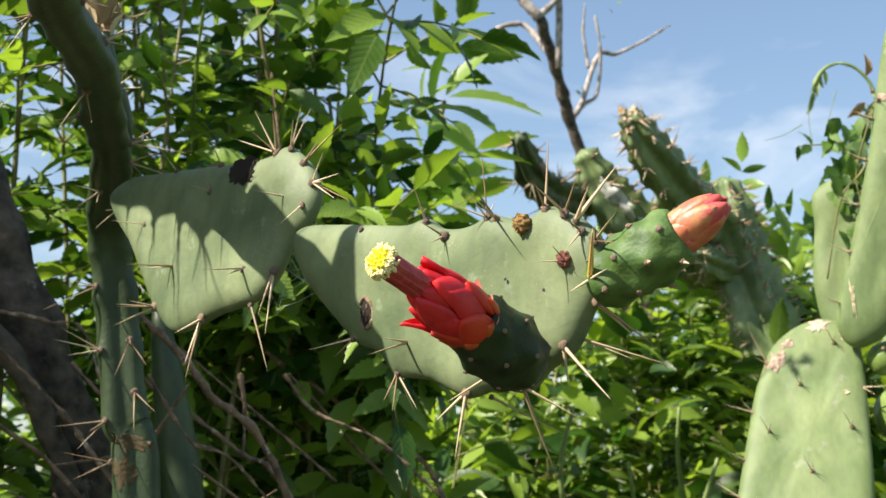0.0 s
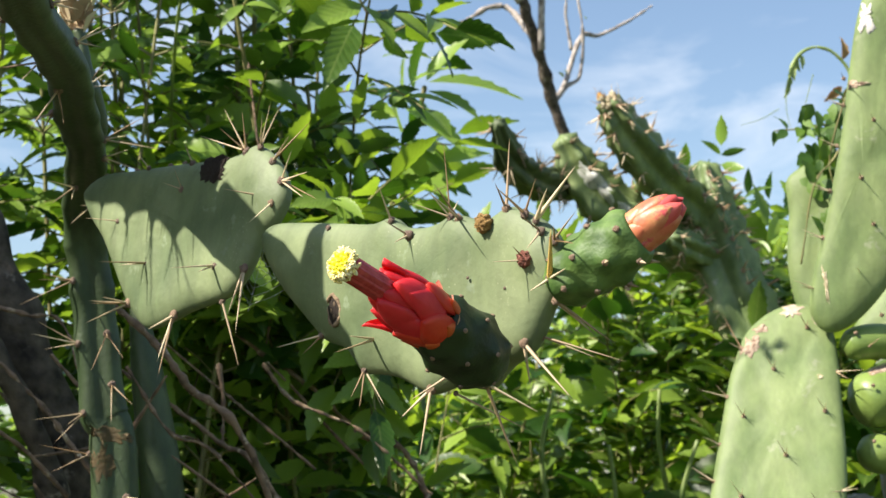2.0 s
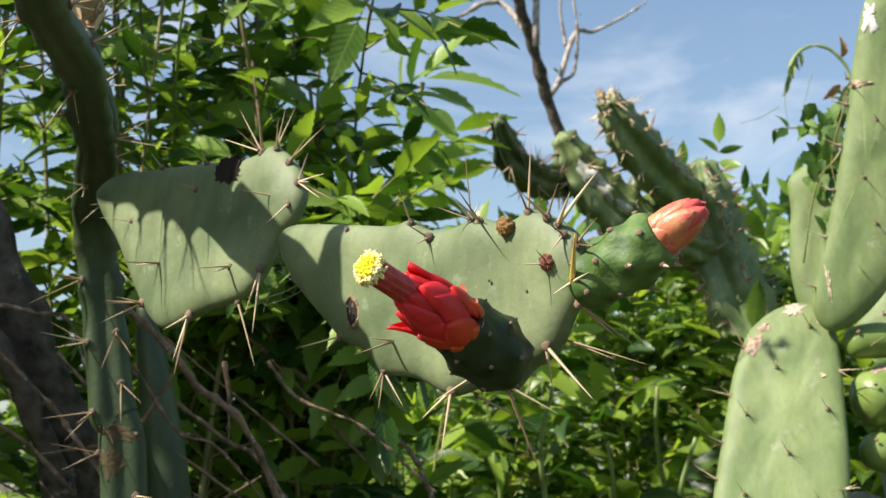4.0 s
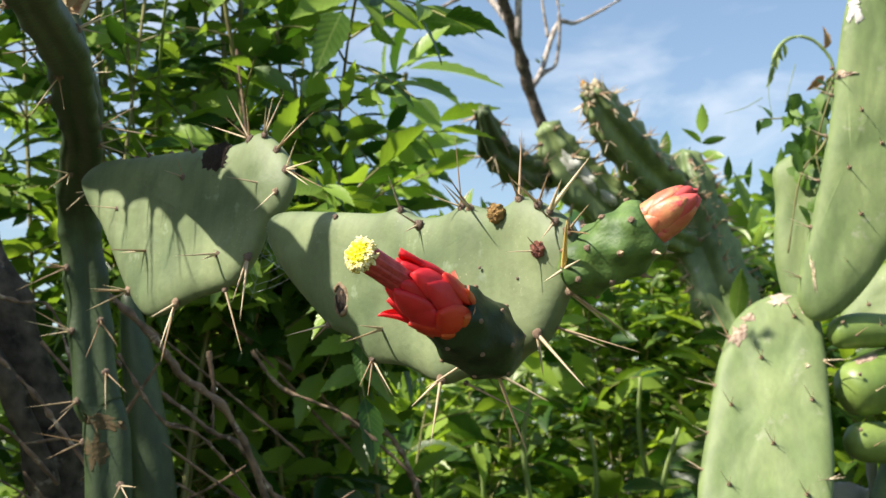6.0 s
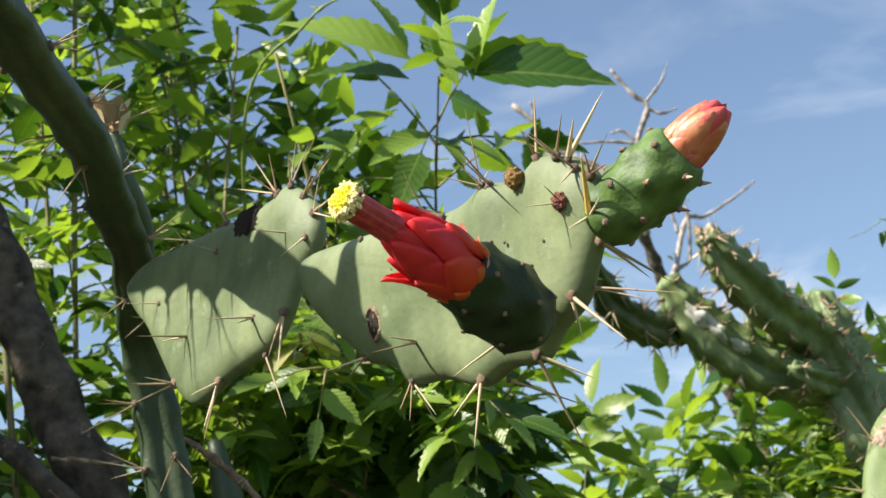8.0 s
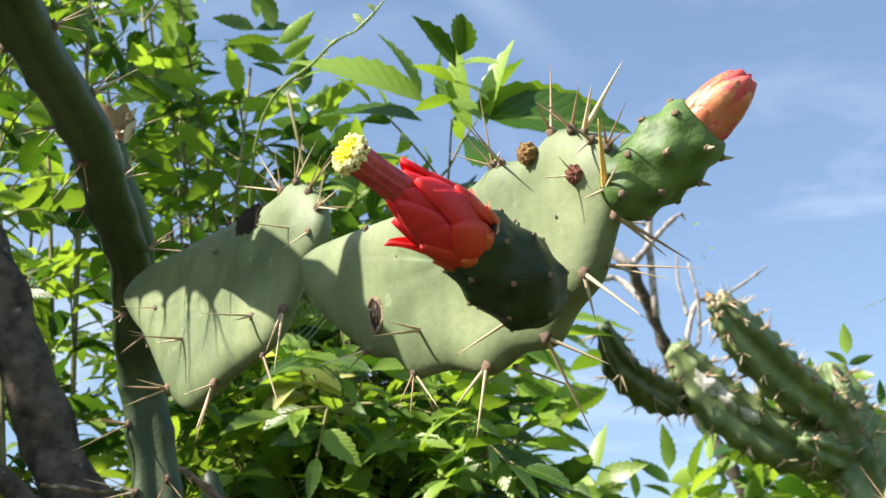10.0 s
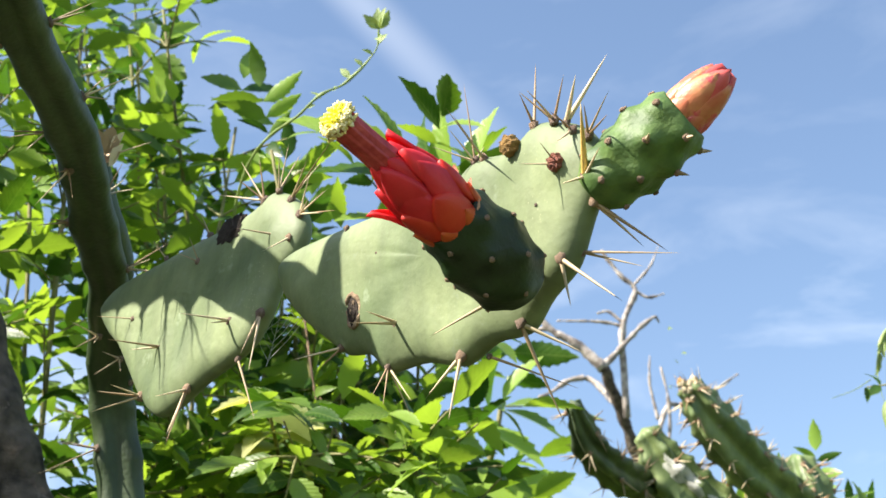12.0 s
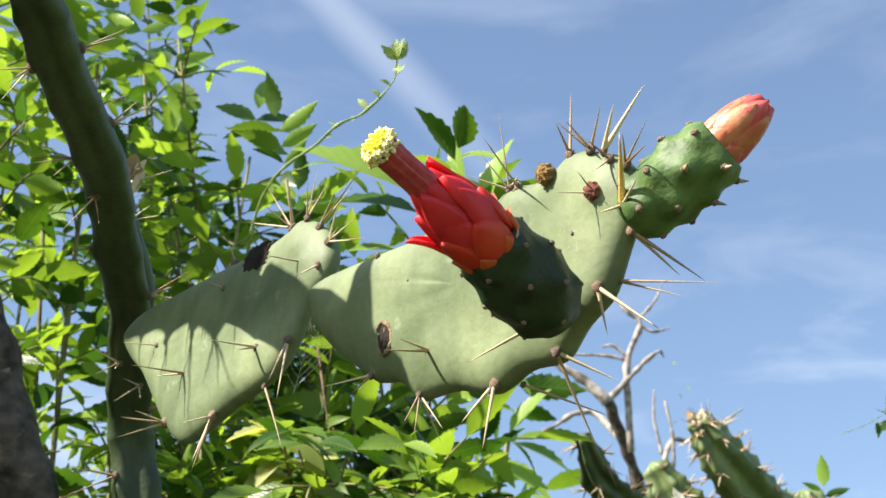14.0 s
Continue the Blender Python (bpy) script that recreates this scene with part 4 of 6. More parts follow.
def petal_mesh(z0, length, r0, r1, r2, width, angle, curl=0.0, thick=0.0005, pointed=1.0):
    """A fleshy petal: starts at radius r0, bulges to r1, ends at radius r2; curl throws its tip outwards."""
    rows, cols, verts, faces = 12, 7, [], []
    for layer in (0, 1):
        for i in range(rows):
            s = i / (rows - 1)
            r = r0 * (1 - s) ** 2 + 2 * r1 * s * (1 - s) + r2 * s * s + curl * max(0, s - 0.5) ** 2 * 4
            w = width * (1 - s ** (2.2 * pointed)) ** 0.75 * (0.62 + 0.75 * s * (1.25 - s)) + 0.0002
            for j in range(cols):
                q = (j / (cols - 1) - 0.5) * 2
                th = angle + q * w / max(r, 0.003)
                rr = r - layer * thick - 0.0009 * q * q * s
                verts.append((rr * math.cos(th), rr * math.sin(th), z0 + length * s - curl * 0.2 * s * s))
    half = rows * cols
    for i in range(rows - 1):
        for j in range(cols - 1):
            a = i * cols + j
            faces += [(a, a + 1, a + cols + 1, a + cols), (half + a + cols, half + a + cols + 1, half + a + 1, half + a)]
    for i in range(rows - 1):
        a, b = i * cols, i * cols + cols - 1
        faces += [(a + cols, half + a + cols, half + a, a), (b, half + b, half + b + cols, b + cols)]
    for j in range(cols - 1):
        a = (rows - 1) * cols + j
        faces += [(a, a + 1, half + a + 1, half + a), (j + 1, j, half + j, half + j + 1)]
    return to_bmesh(verts, faces)


def angle_of(m, way):
    """The angle round the z axis of m at which a direction in the world lies."""
    d = m.to_3x3().inverted() @ Vector(way)
    return math.atan2(d.y, d.x)


def make_flower(base, neck, tip):
    m, n = axis_pose(base, neck)
    bm, spots = ovary_mesh(n, [0.0056, 0.0080, 0.0090, 0.0090, 0.0082, 0.0070], 4, 5, 0.4, 0.0012)
    head = part("flower", bm, OVARY_SHADED, cactus, "scarlet flower on a green tubercled ovary with shade in its colour", m)
    for p, d in spots:
        areole(head, m @ p, m.to_3x3() @ d, 0.00062, True)
    f, ln = axis_pose(neck, tip)
    r = random.Random(4)
    low = angle_of(f, (-0.35, -0.35, -1))
    high = angle_of(f, (0.3, 0, 1))
    for k in range(7):      # short fleshy scales round the neck, some with dry pale points
        part("petal", petal_mesh(-0.0030, 0.0054 + 0.0022 * r.random(), 0.0068, 0.0080, 0.0078, 0.0031, low + k * 0.8976 + 0.3, 0.0003, pointed=0.75), PETAL_LOW, head, "short orange-red scale", f)
    for k in range(6):
        th = high + (k - 2.5) * 0.55
        q = Vector((0.0074 * math.cos(th), 0.0074 * math.sin(th), -0.0012 + 0.0022 * (k % 3)))
        part("scale_tip", leaf_scale, None, head, "dry pinkish scale tip", f @ leaf_pose(q, q + Vector((0.0018 * math.cos(th), 0.0018 * math.sin(th), 0.0022)), (-math.cos(th), -math.sin(th), 0.8), 1.5))
    # lapping rings, each set half a step round from the one below: start, length, start radius, bulge, end radius, width, count
    for row, (z0, n1, ra, rb, rc, w1, count) in enumerate([(-0.0006, 0.0100, 0.0068, 0.0084, 0.0076, 0.0052, 5), (0.0030, 0.0125, 0.0068, 0.0082, 0.0060, 0.0058, 5),
                                                           (0.0068, 0.0125, 0.0064, 0.0074, 0.0046, 0.0056, 4), (0.0105, 0.0120, 0.0056, 0.0058, 0.0034, 0.0048, 4)]):
        for k in range(count):
            ang = high + 0.55 + (k + 0.5 * (row % 2)) * 2 * math.pi / count + r.uniform(-0.16, 0.16)
            part("petal", petal_mesh(z0 + r.uniform(-0.0010, 0.0010), n1 * r.uniform(0.88, 1.10), ra, rb * r.uniform(0.97, 1.04), rc * r.uniform(0.94, 1.08), w1 * r.uniform(0.95, 1.1), ang, r.choice((0.0, 0.0, 0.0004)), 0.0012,
                                     pointed=r.uniform(0.95, 1.35)), PETAL_MID if row == 0 else PETAL, head, "", f)
    part("petal", petal_mesh(0.0080, 0.0135, 0.0064, 0.0074, 0.0066, 0.0046, high + 0.15, 0.0004, 0.0011, pointed=0.8), PETAL, head, "scarlet petal standing a little off the tube", f)
    # a petal whose tip stands off
    part("petal", petal_mesh(0.0020, 0.0118, 0.0068, 0.0080, 0.0102, 0.0036, high + 2.37, 0.0012, 0.0010, pointed=0.55), PETAL, head, "scarlet petal with its tip bent outwards", f)
    # the bundle of filaments
    verts, faces, seg, rings = [], [], 66, 20
    for i in range(rings):
        s = i / (rings - 1)
        rad = 0.0040 - 0.0013 * math.sin(math.pi * min(1, s * 1.3) * 0.5) + 0.0004 * s
        for j in range(seg):
            th = 2 * math.pi * j / seg
            q = rad * (1 + 0.05 * math.cos(11 * th + 1.2 * s) + 0.035 * math.cos(22 * th + 0.5))
            verts.append((q * math.cos(th), q * math.sin(th), 0.010 + (ln - 0.0125) * s))
    for i in range(rings - 1):
        for j in range(seg):
            k = (j + 1) % seg
            faces.append((i * seg + j, i * seg + k, (i + 1) * seg + k, (i + 1) * seg + j))
    faces.append(tuple((rings - 1) * seg + j for j in range(seg)))
    part("stamen_tube", to_bmesh(verts, faces), TUBE, head, "pinkish red bundle of filaments", f)
    # anthers: small pale grains round the stigma, spilling a little over the rim
    verts, faces = [], []
    ico = bmesh.new()
    bmesh.ops.create_icosphere(ico, subdivisions=2, radius=1.0)
    ico.verts.index_update()
    iv, jf = [v.co.copy() for v in ico.verts], [[v.index for v in p.verts] for p in ico.faces]
    ico.free()
    for k in range(420):
        th, ring = r.uniform(0, 6.283), r.random()
        rad = 0.0022 + 0.0014 * ring ** 0.5
        z = ln - 0.0022 + 0.0016 * math.sqrt(max(0, 1 - (rad / 0.0043) ** 2)) + r.uniform(-0.0005, 0.0004)
        if k % 3 == 0:
            rad, z = r.uniform(0.0031, 0.0040), ln - r.uniform(0.0010, 0.0032)
        c = Vector((rad * math.cos(th), rad * math.sin(th), z))
        size = r.uniform(0.00016, 0.00040)
        n0 = len(verts)
        rot = Euler((r.uniform(0, 3), r.uniform(0, 3), r.uniform(0, 3))).to_matrix()
        verts += [c + rot @ Vector((v.x * size, v.y * size, v.z * size * 2.3)) for v in iv]
        faces += [[i + n0 for i in p] for p in jf]
    tagged(part("anther_ring", mesh_from("anther_ring", verts, faces, ANTHER), None, head, "pale yellow anthers", f), kind="stuff")
    verts, faces = [], []
    for k in range(19):     # crowded upright lobes
        th, rad = k * 2.4, 0.0026 * math.sqrt(k / 19)
        c = Vector((rad * math.cos(th), rad * math.sin(th), ln - 0.0012 - 0.10 * rad))
        lean = Vector((0.30 * math.cos(th) * rad / 0.0026, 0.30 * math.sin(th) * rad / 0.0026, 1)).normalized().to_track_quat("Z", "Y").to_matrix()
        n0 = len(verts)
        verts += [c + lean @ Vector((v.x * 0.00072, v.y * 0.00072, v.z * 0.0019)) for v in iv]
        faces += [[i + n0 for i in p] for p in jf]
    part("stigma", mesh_from("stigma", verts, faces, STIGMA), None, head, "bright yellow lobed stigma", f)
    return head


make_flower((0.0385, 0.0758, 1.3040), (0.0236, 0.0588, 1.3138), (0.0014, 0.0339, 1.3248))


def make_bud(base, neck, tip):
    m, n = axis_pose(base, neck)
    bm, spots = ovary_mesh(n, [0.0046, 0.0060, 0.0070, 0.0074, 0.0069, 0.0057], 4, 5, 1.1, 0.0018, 0.0030)
    head = part("flower_bud", bm, OVARY, cactus, "closed salmon-pink bud on a green tubercled ovary", m)
    for p, d in spots:
        areole(head, m @ p, m.to_3x3() @ d, 0.00085, True)
        if (m.to_3x3() @ d).z < -0.25 and p.z > n * 0.45:
            q = m @ p
            spine(head, q, q + (m.to_3x3() @ (d + Vector((0, 0, 0.6)))).normalized() * 0.0026, 0.0007, "dark")
    f, ln = axis_pose(neck, tip)
    r = random.Random(12)
    for k in range(6):
        part("bud_scale", petal_mesh(-0.0030, ln * r.uniform(0.55, 0.75), 0.0050, 0.0064, 0.0052, 0.0040, k * 1.0472 + 0.3, 0.0, pointed=1.2), BUD, head, "", f)
    for k in range(5):
        part("bud_scale", petal_mesh(-0.0014, ln * r.uniform(0.94, 1.08), 0.0048, 0.0067, 0.0036, 0.0052, k * 1.2566 + 0.9, 0.0, 0.0012, pointed=1.5), BUD, head, "", f)
    for k in range(4):
        part("bud_scale", petal_mesh(0.0006, ln * r.uniform(1.0, 1.08), 0.0044, 0.0063, 0.0022, 0.0052, k * 1.5708 + 0.6, 0.0, 0.0012, pointed=1.6), BUD_TIP, head, "pink innermost bud scale", f)
    core = lump(0.1, 1.0, 2, 3)
    part("bud_core", core, BUD, head, "", f @ Matrix.Translation((0, 0, ln * 0.40)) @ Matrix.Diagonal((0.0042, 0.0042, ln * 0.52, 1)))
    return head


make_bud((0.0540, 0.0690, 1.3226), (0.0734, 0.0582, 1.3350), (0.0822, 0.0525, 1.3411))

# areoles and spines of the stem
STEM_TREE = BVHTree.FromPolygons([v.co for v in stem.data.vertices], [tuple(p.vertices) for p in stem.data.polygons])
for k, (p, d, ln) in enumerate([((-0.087, 0.186, 1.418), (0.9, -0.25, 0.15), 0.016), ((-0.103, 0.205, 1.420), (-0.9, -0.4, -0.5), 0.017), ((-0.093, 0.262, 1.420), (0.8, -0.4, 0.35), 0.016),
                                ((-0.108, 0.262, 1.412), (-0.5, -0.8, -0.6), 0.016), ((-0.108, 0.330, 1.385), (-0.3, -0.9, -0.45), 0.020), ((-0.116, 0.335, 1.360), (-0.9, -0.4, -0.1), 0.024),
                                ((-0.095, 0.330, 1.345), (0.2, -0.9, -0.7), 0.022), ((-0.115, 0.345, 1.335), (-0.9, -0.4, 0.15), 0.024), ((-0.093, 0.345, 1.325), (0.4, -0.9, -0.9), 0.020),
                                ((-0.112, 0.350, 1.310), (-0.8, -0.5, -0.5), 0.022), ((-0.100, 0.335, 1.372), (-0.2, -1.0, -0.7), 0.020), ((-0.088, 0.30, 1.407), (0.9, -0.3, 0.1), 0.024),
                                ((-0.106, 0.150, 1.412), (-0.8, -0.2, -0.6), 0.014), ((-0.085, 0.140, 1.415), (0.9, 0.1, 0.2), 0.015),
                                ((-0.093, 0.222, 1.402), (-0.1, -0.7, -0.9), 0.019), ((-0.110, 0.362, 1.290), (-0.9, -0.4, -0.2), 0.022), ((-0.092, 0.360, 1.275), (0.3, -0.9, -0.4), 0.020),
                                ((-0.108, 0.365, 1.255), (-0.7, -0.7, -0.3), 0.021), ((-0.096, 0.315, 1.402), (0.8, -0.6, -0.3), 0.021), ((-0.100, 0.355, 1.380), (0.9, -0.4, 0.1), 0.020)]):
    v = Vector(d).normalized()
    p = STEM_TREE.find_nearest(Vector(p) + v * 0.01)[0]
    areole(stem, p, d, 0.0017)
    side = v.orthogonal().normalized()
    for j in range(3):
        w = (v + (Quat_about(v, j * 2.1 + k) @ side) * 0.42).normalized()
        spine(stem, p, Vector(p) + w * ln * (1.0 - 0.22 * j), 0.00045, "dark" if (j + k) % 3 == 2 else "straw")

patch(stem, stem, (-0.0960, 0.35, 1.297), (0.1, -1, 0), (0.0105, 0.0032), STAIN, "stain", "rusty brown stain round the stem", 61, -0.15, 0.00012, 0.9)
patch(stem, stem, (-0.1030, 0.35, 1.284), (-0.2, -1, 0), (0.0045, 0.0080), STAIN, "stain", "rusty brown stain round the stem", 63, 0.2, 0.00012, 0.9)

# a withered side shoot
shoot = part("side_shoot", tube([(-0.1010, 0.335, 1.405), (-0.0980, 0.315, 1.420), (-0.1000, 0.302, 1.4346), (-0.1030, 0.300, 1.452)], [0.004, 0.0046, 0.0036, 0.002], rings=40, seg=18, rough=0.0012, rough_scale=90), SKIN_STEM, cactus, "short withered side shoot")
for k in range(12):
    th = k * 0.9
    q = Vector((-0.1036 + 0.0028 * math.cos(th), 0.299 + 0.0028 * math.sin(th), 1.4545 + 0.0007 * k - 0.004))
    part("dry_scale", shared_scale, None, shoot, "", leaf_pose(q, q + Vector((0.006 * math.cos(th), 0.006 * math.sin(th), 0.009)), (-math.cos(th), -math.sin(th), 0.4), 1.3))
    if k % 2:
        spine(shoot, q, q + Vector((0.016 * math.cos(th * 2), 0.010 * math.sin(th), 0.007 * math.cos(k))), 0.0005)
# ---- the pale cactus beside it ----
tall_cactus = thing("prickly_pear_cactus", (0.225, 0.50, 0), "broad light green prickly pear cactus with upright pads", "cactus")
PAD_C = pad_pose((0.2325, 0.568, 1.3340), (0.9602, -0.2791, 0.0), (0.1208, 0.4156, 0.9015))
OUT_C = [(-3.30, -8.1), (-3.00, -5.4), (-2.62, -2.76), (-2.25, -0.34), (-1.80, 1.3), (-1.45, 2.35), (-0.70, 3.35), (0.35, 4.10), (1.6, 4.40), (2.75, 3.95), (3.40, 2.75), (3.65, 0.80),
         (3.75, -1.8), (3.85, -4.5), (3.8, -7.1), (3.3, -10.5), (2.0, -13.2), (0.2, -14.2), (-1.6, -13.2), (-3.0, -10.8)]
pad_c = part("pad", pad_mesh(OUT_C, 0.0052, [(0.2, 0), (-1.46, -2.89), (0.73, -5.23), (2.85, -2.64), (2.04, 2.58)], seed=21), SKIN_OLD, tall_cactus, "broad light green pad", PAD_C)
PAD_D = pad_pose((0.285, 0.553, 1.450), (0.97, -0.24, 0.0), (0, 0, 1))
OUT_D = [(-3.2, -8.3), (-3.0, -6.3), (-2.3, -3.8), (-1.6, -0.7), (-1.1, 1.8), (-0.6, 5.0), (0.0, 8.2), (0.8, 10.0), (2.3, 9.4), (3.0, 6.3), (3.3, 2.0), (3.0, -3.1), (1.3, -6.5), (-0.7, -8.8), (-2.3, -9.4)]
pad_d = part("pad", pad_mesh(OUT_D, 0.0065, [(-0.6, -6.5), (-0.6, -9), (1, -3), (0, 1)], seed=27), SKIN_OLD, tall_cactus, "tall upright light green pad", PAD_D)
PAD_E = pad_pose((0.277, 0.632, 1.420), (0.95, -0.3, 0.0), (0, 0.1, 1))
OUT_E = [(-0.7, -5.2), (-1.5, -1.9), (-1.35, 1.5), (-1.4, 3.6), (0.1, 4.7), (1.4, 5.6), (2.1, 3.1), (1.9, -1.0), (0.8, -5.0)]
pad_e = part("pad", pad_mesh(OUT_E, 0.006, seed=31), SKIN_OLD, tall_cactus, "mottled green pad behind the others", PAD_E)
part("stem", tube([(0.214, 0.505, 1.235), (0.212, 0.50, 1.1), (0.22, 0.50, 0.6), (0.225, 0.50, -0.03)], [0.016, 0.03, 0.035, 0.045], rings=40, seg=20, flat=1.3, rough=0.004, rough_scale=18), SKIN_STEM, tall_cactus, "thick corky main stem")
for b, t, r0 in [((0.312, 0.566, 1.352), (0.2715, 0.562, 1.3500), 0.0098), ((0.324, 0.575, 1.332), (0.2775, 0.562, 1.3160), 0.0165), ((0.318, 0.57, 1.287), (0.279, 0.562, 1.2915), 0.0110)]:
    b, t = Vector(b), Vector(t)
    p = part("young_pad", tube([b, b.lerp(t, 0.4), b.lerp(t, 0.75), b.lerp(t, 0.92), t], [r0 * 0.9, r0, r0 * 0.98, r0 * 0.80, r0 * 0.42], rings=36, seg=26, flat=1.0, rough=0.0010, rough_scale=50), SKIN_YOUNG, tall_cactus, "small finger-like young green pad")
    for k in range(5):
        q = b.lerp(t, 0.15 + 0.18 * k) + Vector((0, -r0 * 0.9, r0 * (0.5 - 0.25 * (k % 4))))
        areole(p, q, (0, -1, 0.2), 0.0011, True)
        if k % 2:
            spine(p, q, q + Vector((0.004 * (k - 2), -0.010, 0.004)), 0.0004)
    if r0 > 0.015:
        patch(p, p, b.lerp(t, 0.70) + Vector((0, -0.004, r0 * 0.7)), (-0.2, -0.6, 0.8), (0.0075, 0.0042), CORK, "corky_scar", "brown corky scar", 91, 0.5)
UP_E = pad_pose((0.318, 0.600, 1.372), (0.86, -0.5, 0.1), (0.1, 0.25, 1))
part("pad", pad_mesh([(-3.2, -1.5), (-2.2, 0.2), (-0.6, 1.8), (1.5, 2.9), (3.6, 2.6), (4.0, 0.4), (2.6, -1.8), (0.2, -2.6), (-1.9, -2.4)], 0.006, seed=71), SKIN_OLD, tall_cactus, "shaded pad between the upright ones", UP_E)
# white pieces of unknown kind, attached to the cactus only for support
for k, (q, sz) in enumerate([((0.288, 0.602, 1.262), (0.010, 0.004, 0.006)), ((0.300, 0.606, 1.256), (0.008, 0.004, 0.009)), ((0.283, 0.600, 1.247), (0.006, 0.004, 0.008)), ((0.305, 0.60, 1.270), (0.011, 0.003, 0.003)), ((0.295, 0.604, 1.240), (0.011, 0.005, 0.006))]):
    part("husk", lump(0.7, 1.3, 80 + k, 3), STONE, tall_cactus, "unidentified white piece beside the pads", Matrix.Translation(q) @ Matrix.Rotation(0.5 * k, 4, "Y") @ Matrix.Diagonal((*sz, 1)))
part("limb", tube([(0.235, 0.505, 1.15), (0.29, 0.57, 1.22), (0.322, 0.585, 1.30), (0.325, 0.58, 1.37)], [0.018, 0.016, 0.014, 0.008], rings=30, seg=18, flat=0.7, rough=0.002, rough_scale=30), SKIN_OLD, tall_cactus, "side limb with the young pads")

for u, v in [(0.20, 0.0), (-1.46, -2.89), (0.73, -5.23), (2.85, -2.64), (2.04, 2.58), (-1.6, -7.6), (2.4, -8.2)]:
    cluster(pad_c, PAD_C, (u, v, 0.36), [(u - 0.45, v + 0.25, 1.75), (u + 0.1, v + 0.15, 1.1)], r=0.0013, pale=True, thick=0.00040)
cluster(pad_c, PAD_C, (-2.35, -1.5, 0.0), [(-3.94, -1.4, 0.8), (-3.0, -1.0, 0.6)], r=0.0014, thick=0.0005, pale=True)
cluster(pad_c, PAD_C, (-1.55, 1.45, 0.1), [(-2.58, 3.5, 0.6), (-2.2, 1.5, 0.8)], r=0.0016, thick=0.0005, pale=True)
cluster(pad_c, PAD_C, (-2.75, -4.4, 0.0), [(-3.6, -4.3, 0.8), (-3.5, -4.9, 0.4)], r=0.0014, thick=0.0005, pale=True)
cluster(pad_c, PAD_C, (-3.0, -6.6, 0.0), [(-4.3, -5.9, 0.5), (-3.9, -6.6, 0.7)], r=0.0014, thick=0.0005, pale=True)
cluster(pad_c, PAD_C, (3.46, -0.06, 0.0), [(5.0, -0.45, 0.8), (4.2, -0.9, 0.6)], r=0.0014, thick=0.0005, pale=True)
cluster(pad_c, PAD_C, (3.5, -7.2, 0.05), [(2.9, -7.7, 1.0), (4.4, -7.3, 0.5), (4.2, -7.0, 0.3)], r=0.0014, thick=0.00045)
cluster(pad_c, PAD_C, (2.5, 3.5, 0.05), [(3.3, 2.9, 0.9)], r=0.0015, thick=0.00045, kind="dark")
NORMAL_C = PAD_C.to_3x3() @ Vector((0, 0, 1))
for base, size, mat, label, seed, turn in [((-1.05, 1.55), (0.0078, 0.0050), CORK, "flat tan corky scar by the rim", 12, 0.9), ((-0.45, 2.65), (0.0042, 0.0034), CORK, "brown corky scar by the rim", 14, 0.4),
                                           ((1.20, 3.70), (0.0068, 0.0046), PINK_CORK, "pale pinkish scar by the rim", 17, 0.0), ((2.55, 3.15), (0.0020, 0.0042), PINK_CORK, "pale pinkish scar by the rim", 19, 0.5),
                                           ((2.65, -0.55), (0.0012, 0.0016), CREAM, "small cream scar", 20, 0.0)] :
    patch(pad_c, pad_c, on(PAD_C, (base[0], base[1], 0.5)), NORMAL_C, size, mat, "corky_scar", label, seed, turn, 0.0004, 0.8)
for k in range(7):
    scar(pad_c, PAD_C, (-0.55 + 0.09 * k, 2.55 + 0.12 * k + 0.1 * math.sin(k * 2), 0.30), (0.14, 0.16, 0.12), CORK_BROWN, "corky_scar", "dark brown crust on the rim", 40 + k, 0.9)
for u, v in [(0.35, -3.6), (-0.5, -6.2), (0.55, -8.6), (-0.2, -1.0), (0.6, 2.2), (-0.9, 4.6), (1.6, 0.3)]:
    cluster(pad_d, PAD_D, (u, v, 0.45), [(u - 0.2, v + 0.15, 1.5)], r=0.0012, pale=True, thick=0.0004)
for v in (-7.0, -4.2, -1.6, 0.9, 3.2):
    u = -3.1 + (v + 8) * 0.19
    cluster(pad_d, PAD_D, (u, v, 0.0), [(u - 1.2, v + 0.5, 0.5), (u - 0.9, v + 0.1, 0.7)], r=0.0013, thick=0.00045, pale=True)
NORMAL_D = PAD_D.to_3x3() @ Vector((0, 0, 1))
patch(pad_d, pad_d, on(PAD_D, (0.45, 8.1, 0.5)), NORMAL_D, (0.0050, 0.0085), STONE, "corky_scar", "broken white patch near the tip", 35, 0.2, 0.0005, 0.9)
patch(pad_d, pad_d, on(PAD_D, (-0.35, 4.3, 0.5)), NORMAL_D, (0.0075, 0.0020), CORK, "corky_scar", "brown corky ring", 37, 0.0, 0.0006, 0.7)
patch(pad_d, pad_d, on(PAD_D, (-2.35, -6.7, 0.5)), NORMAL_D, (0.0012, 0.0095), CREAM, "corky_scar", "narrow cream crack in the skin", 38, 0.08, 0.0004, 0.9)

# ---- the angular cactus further back ----
far_cactus = thing("branching_cactus", (0.36, 1.0, 0), "branching cactus with angular grey-green spiny limbs", "cactus")


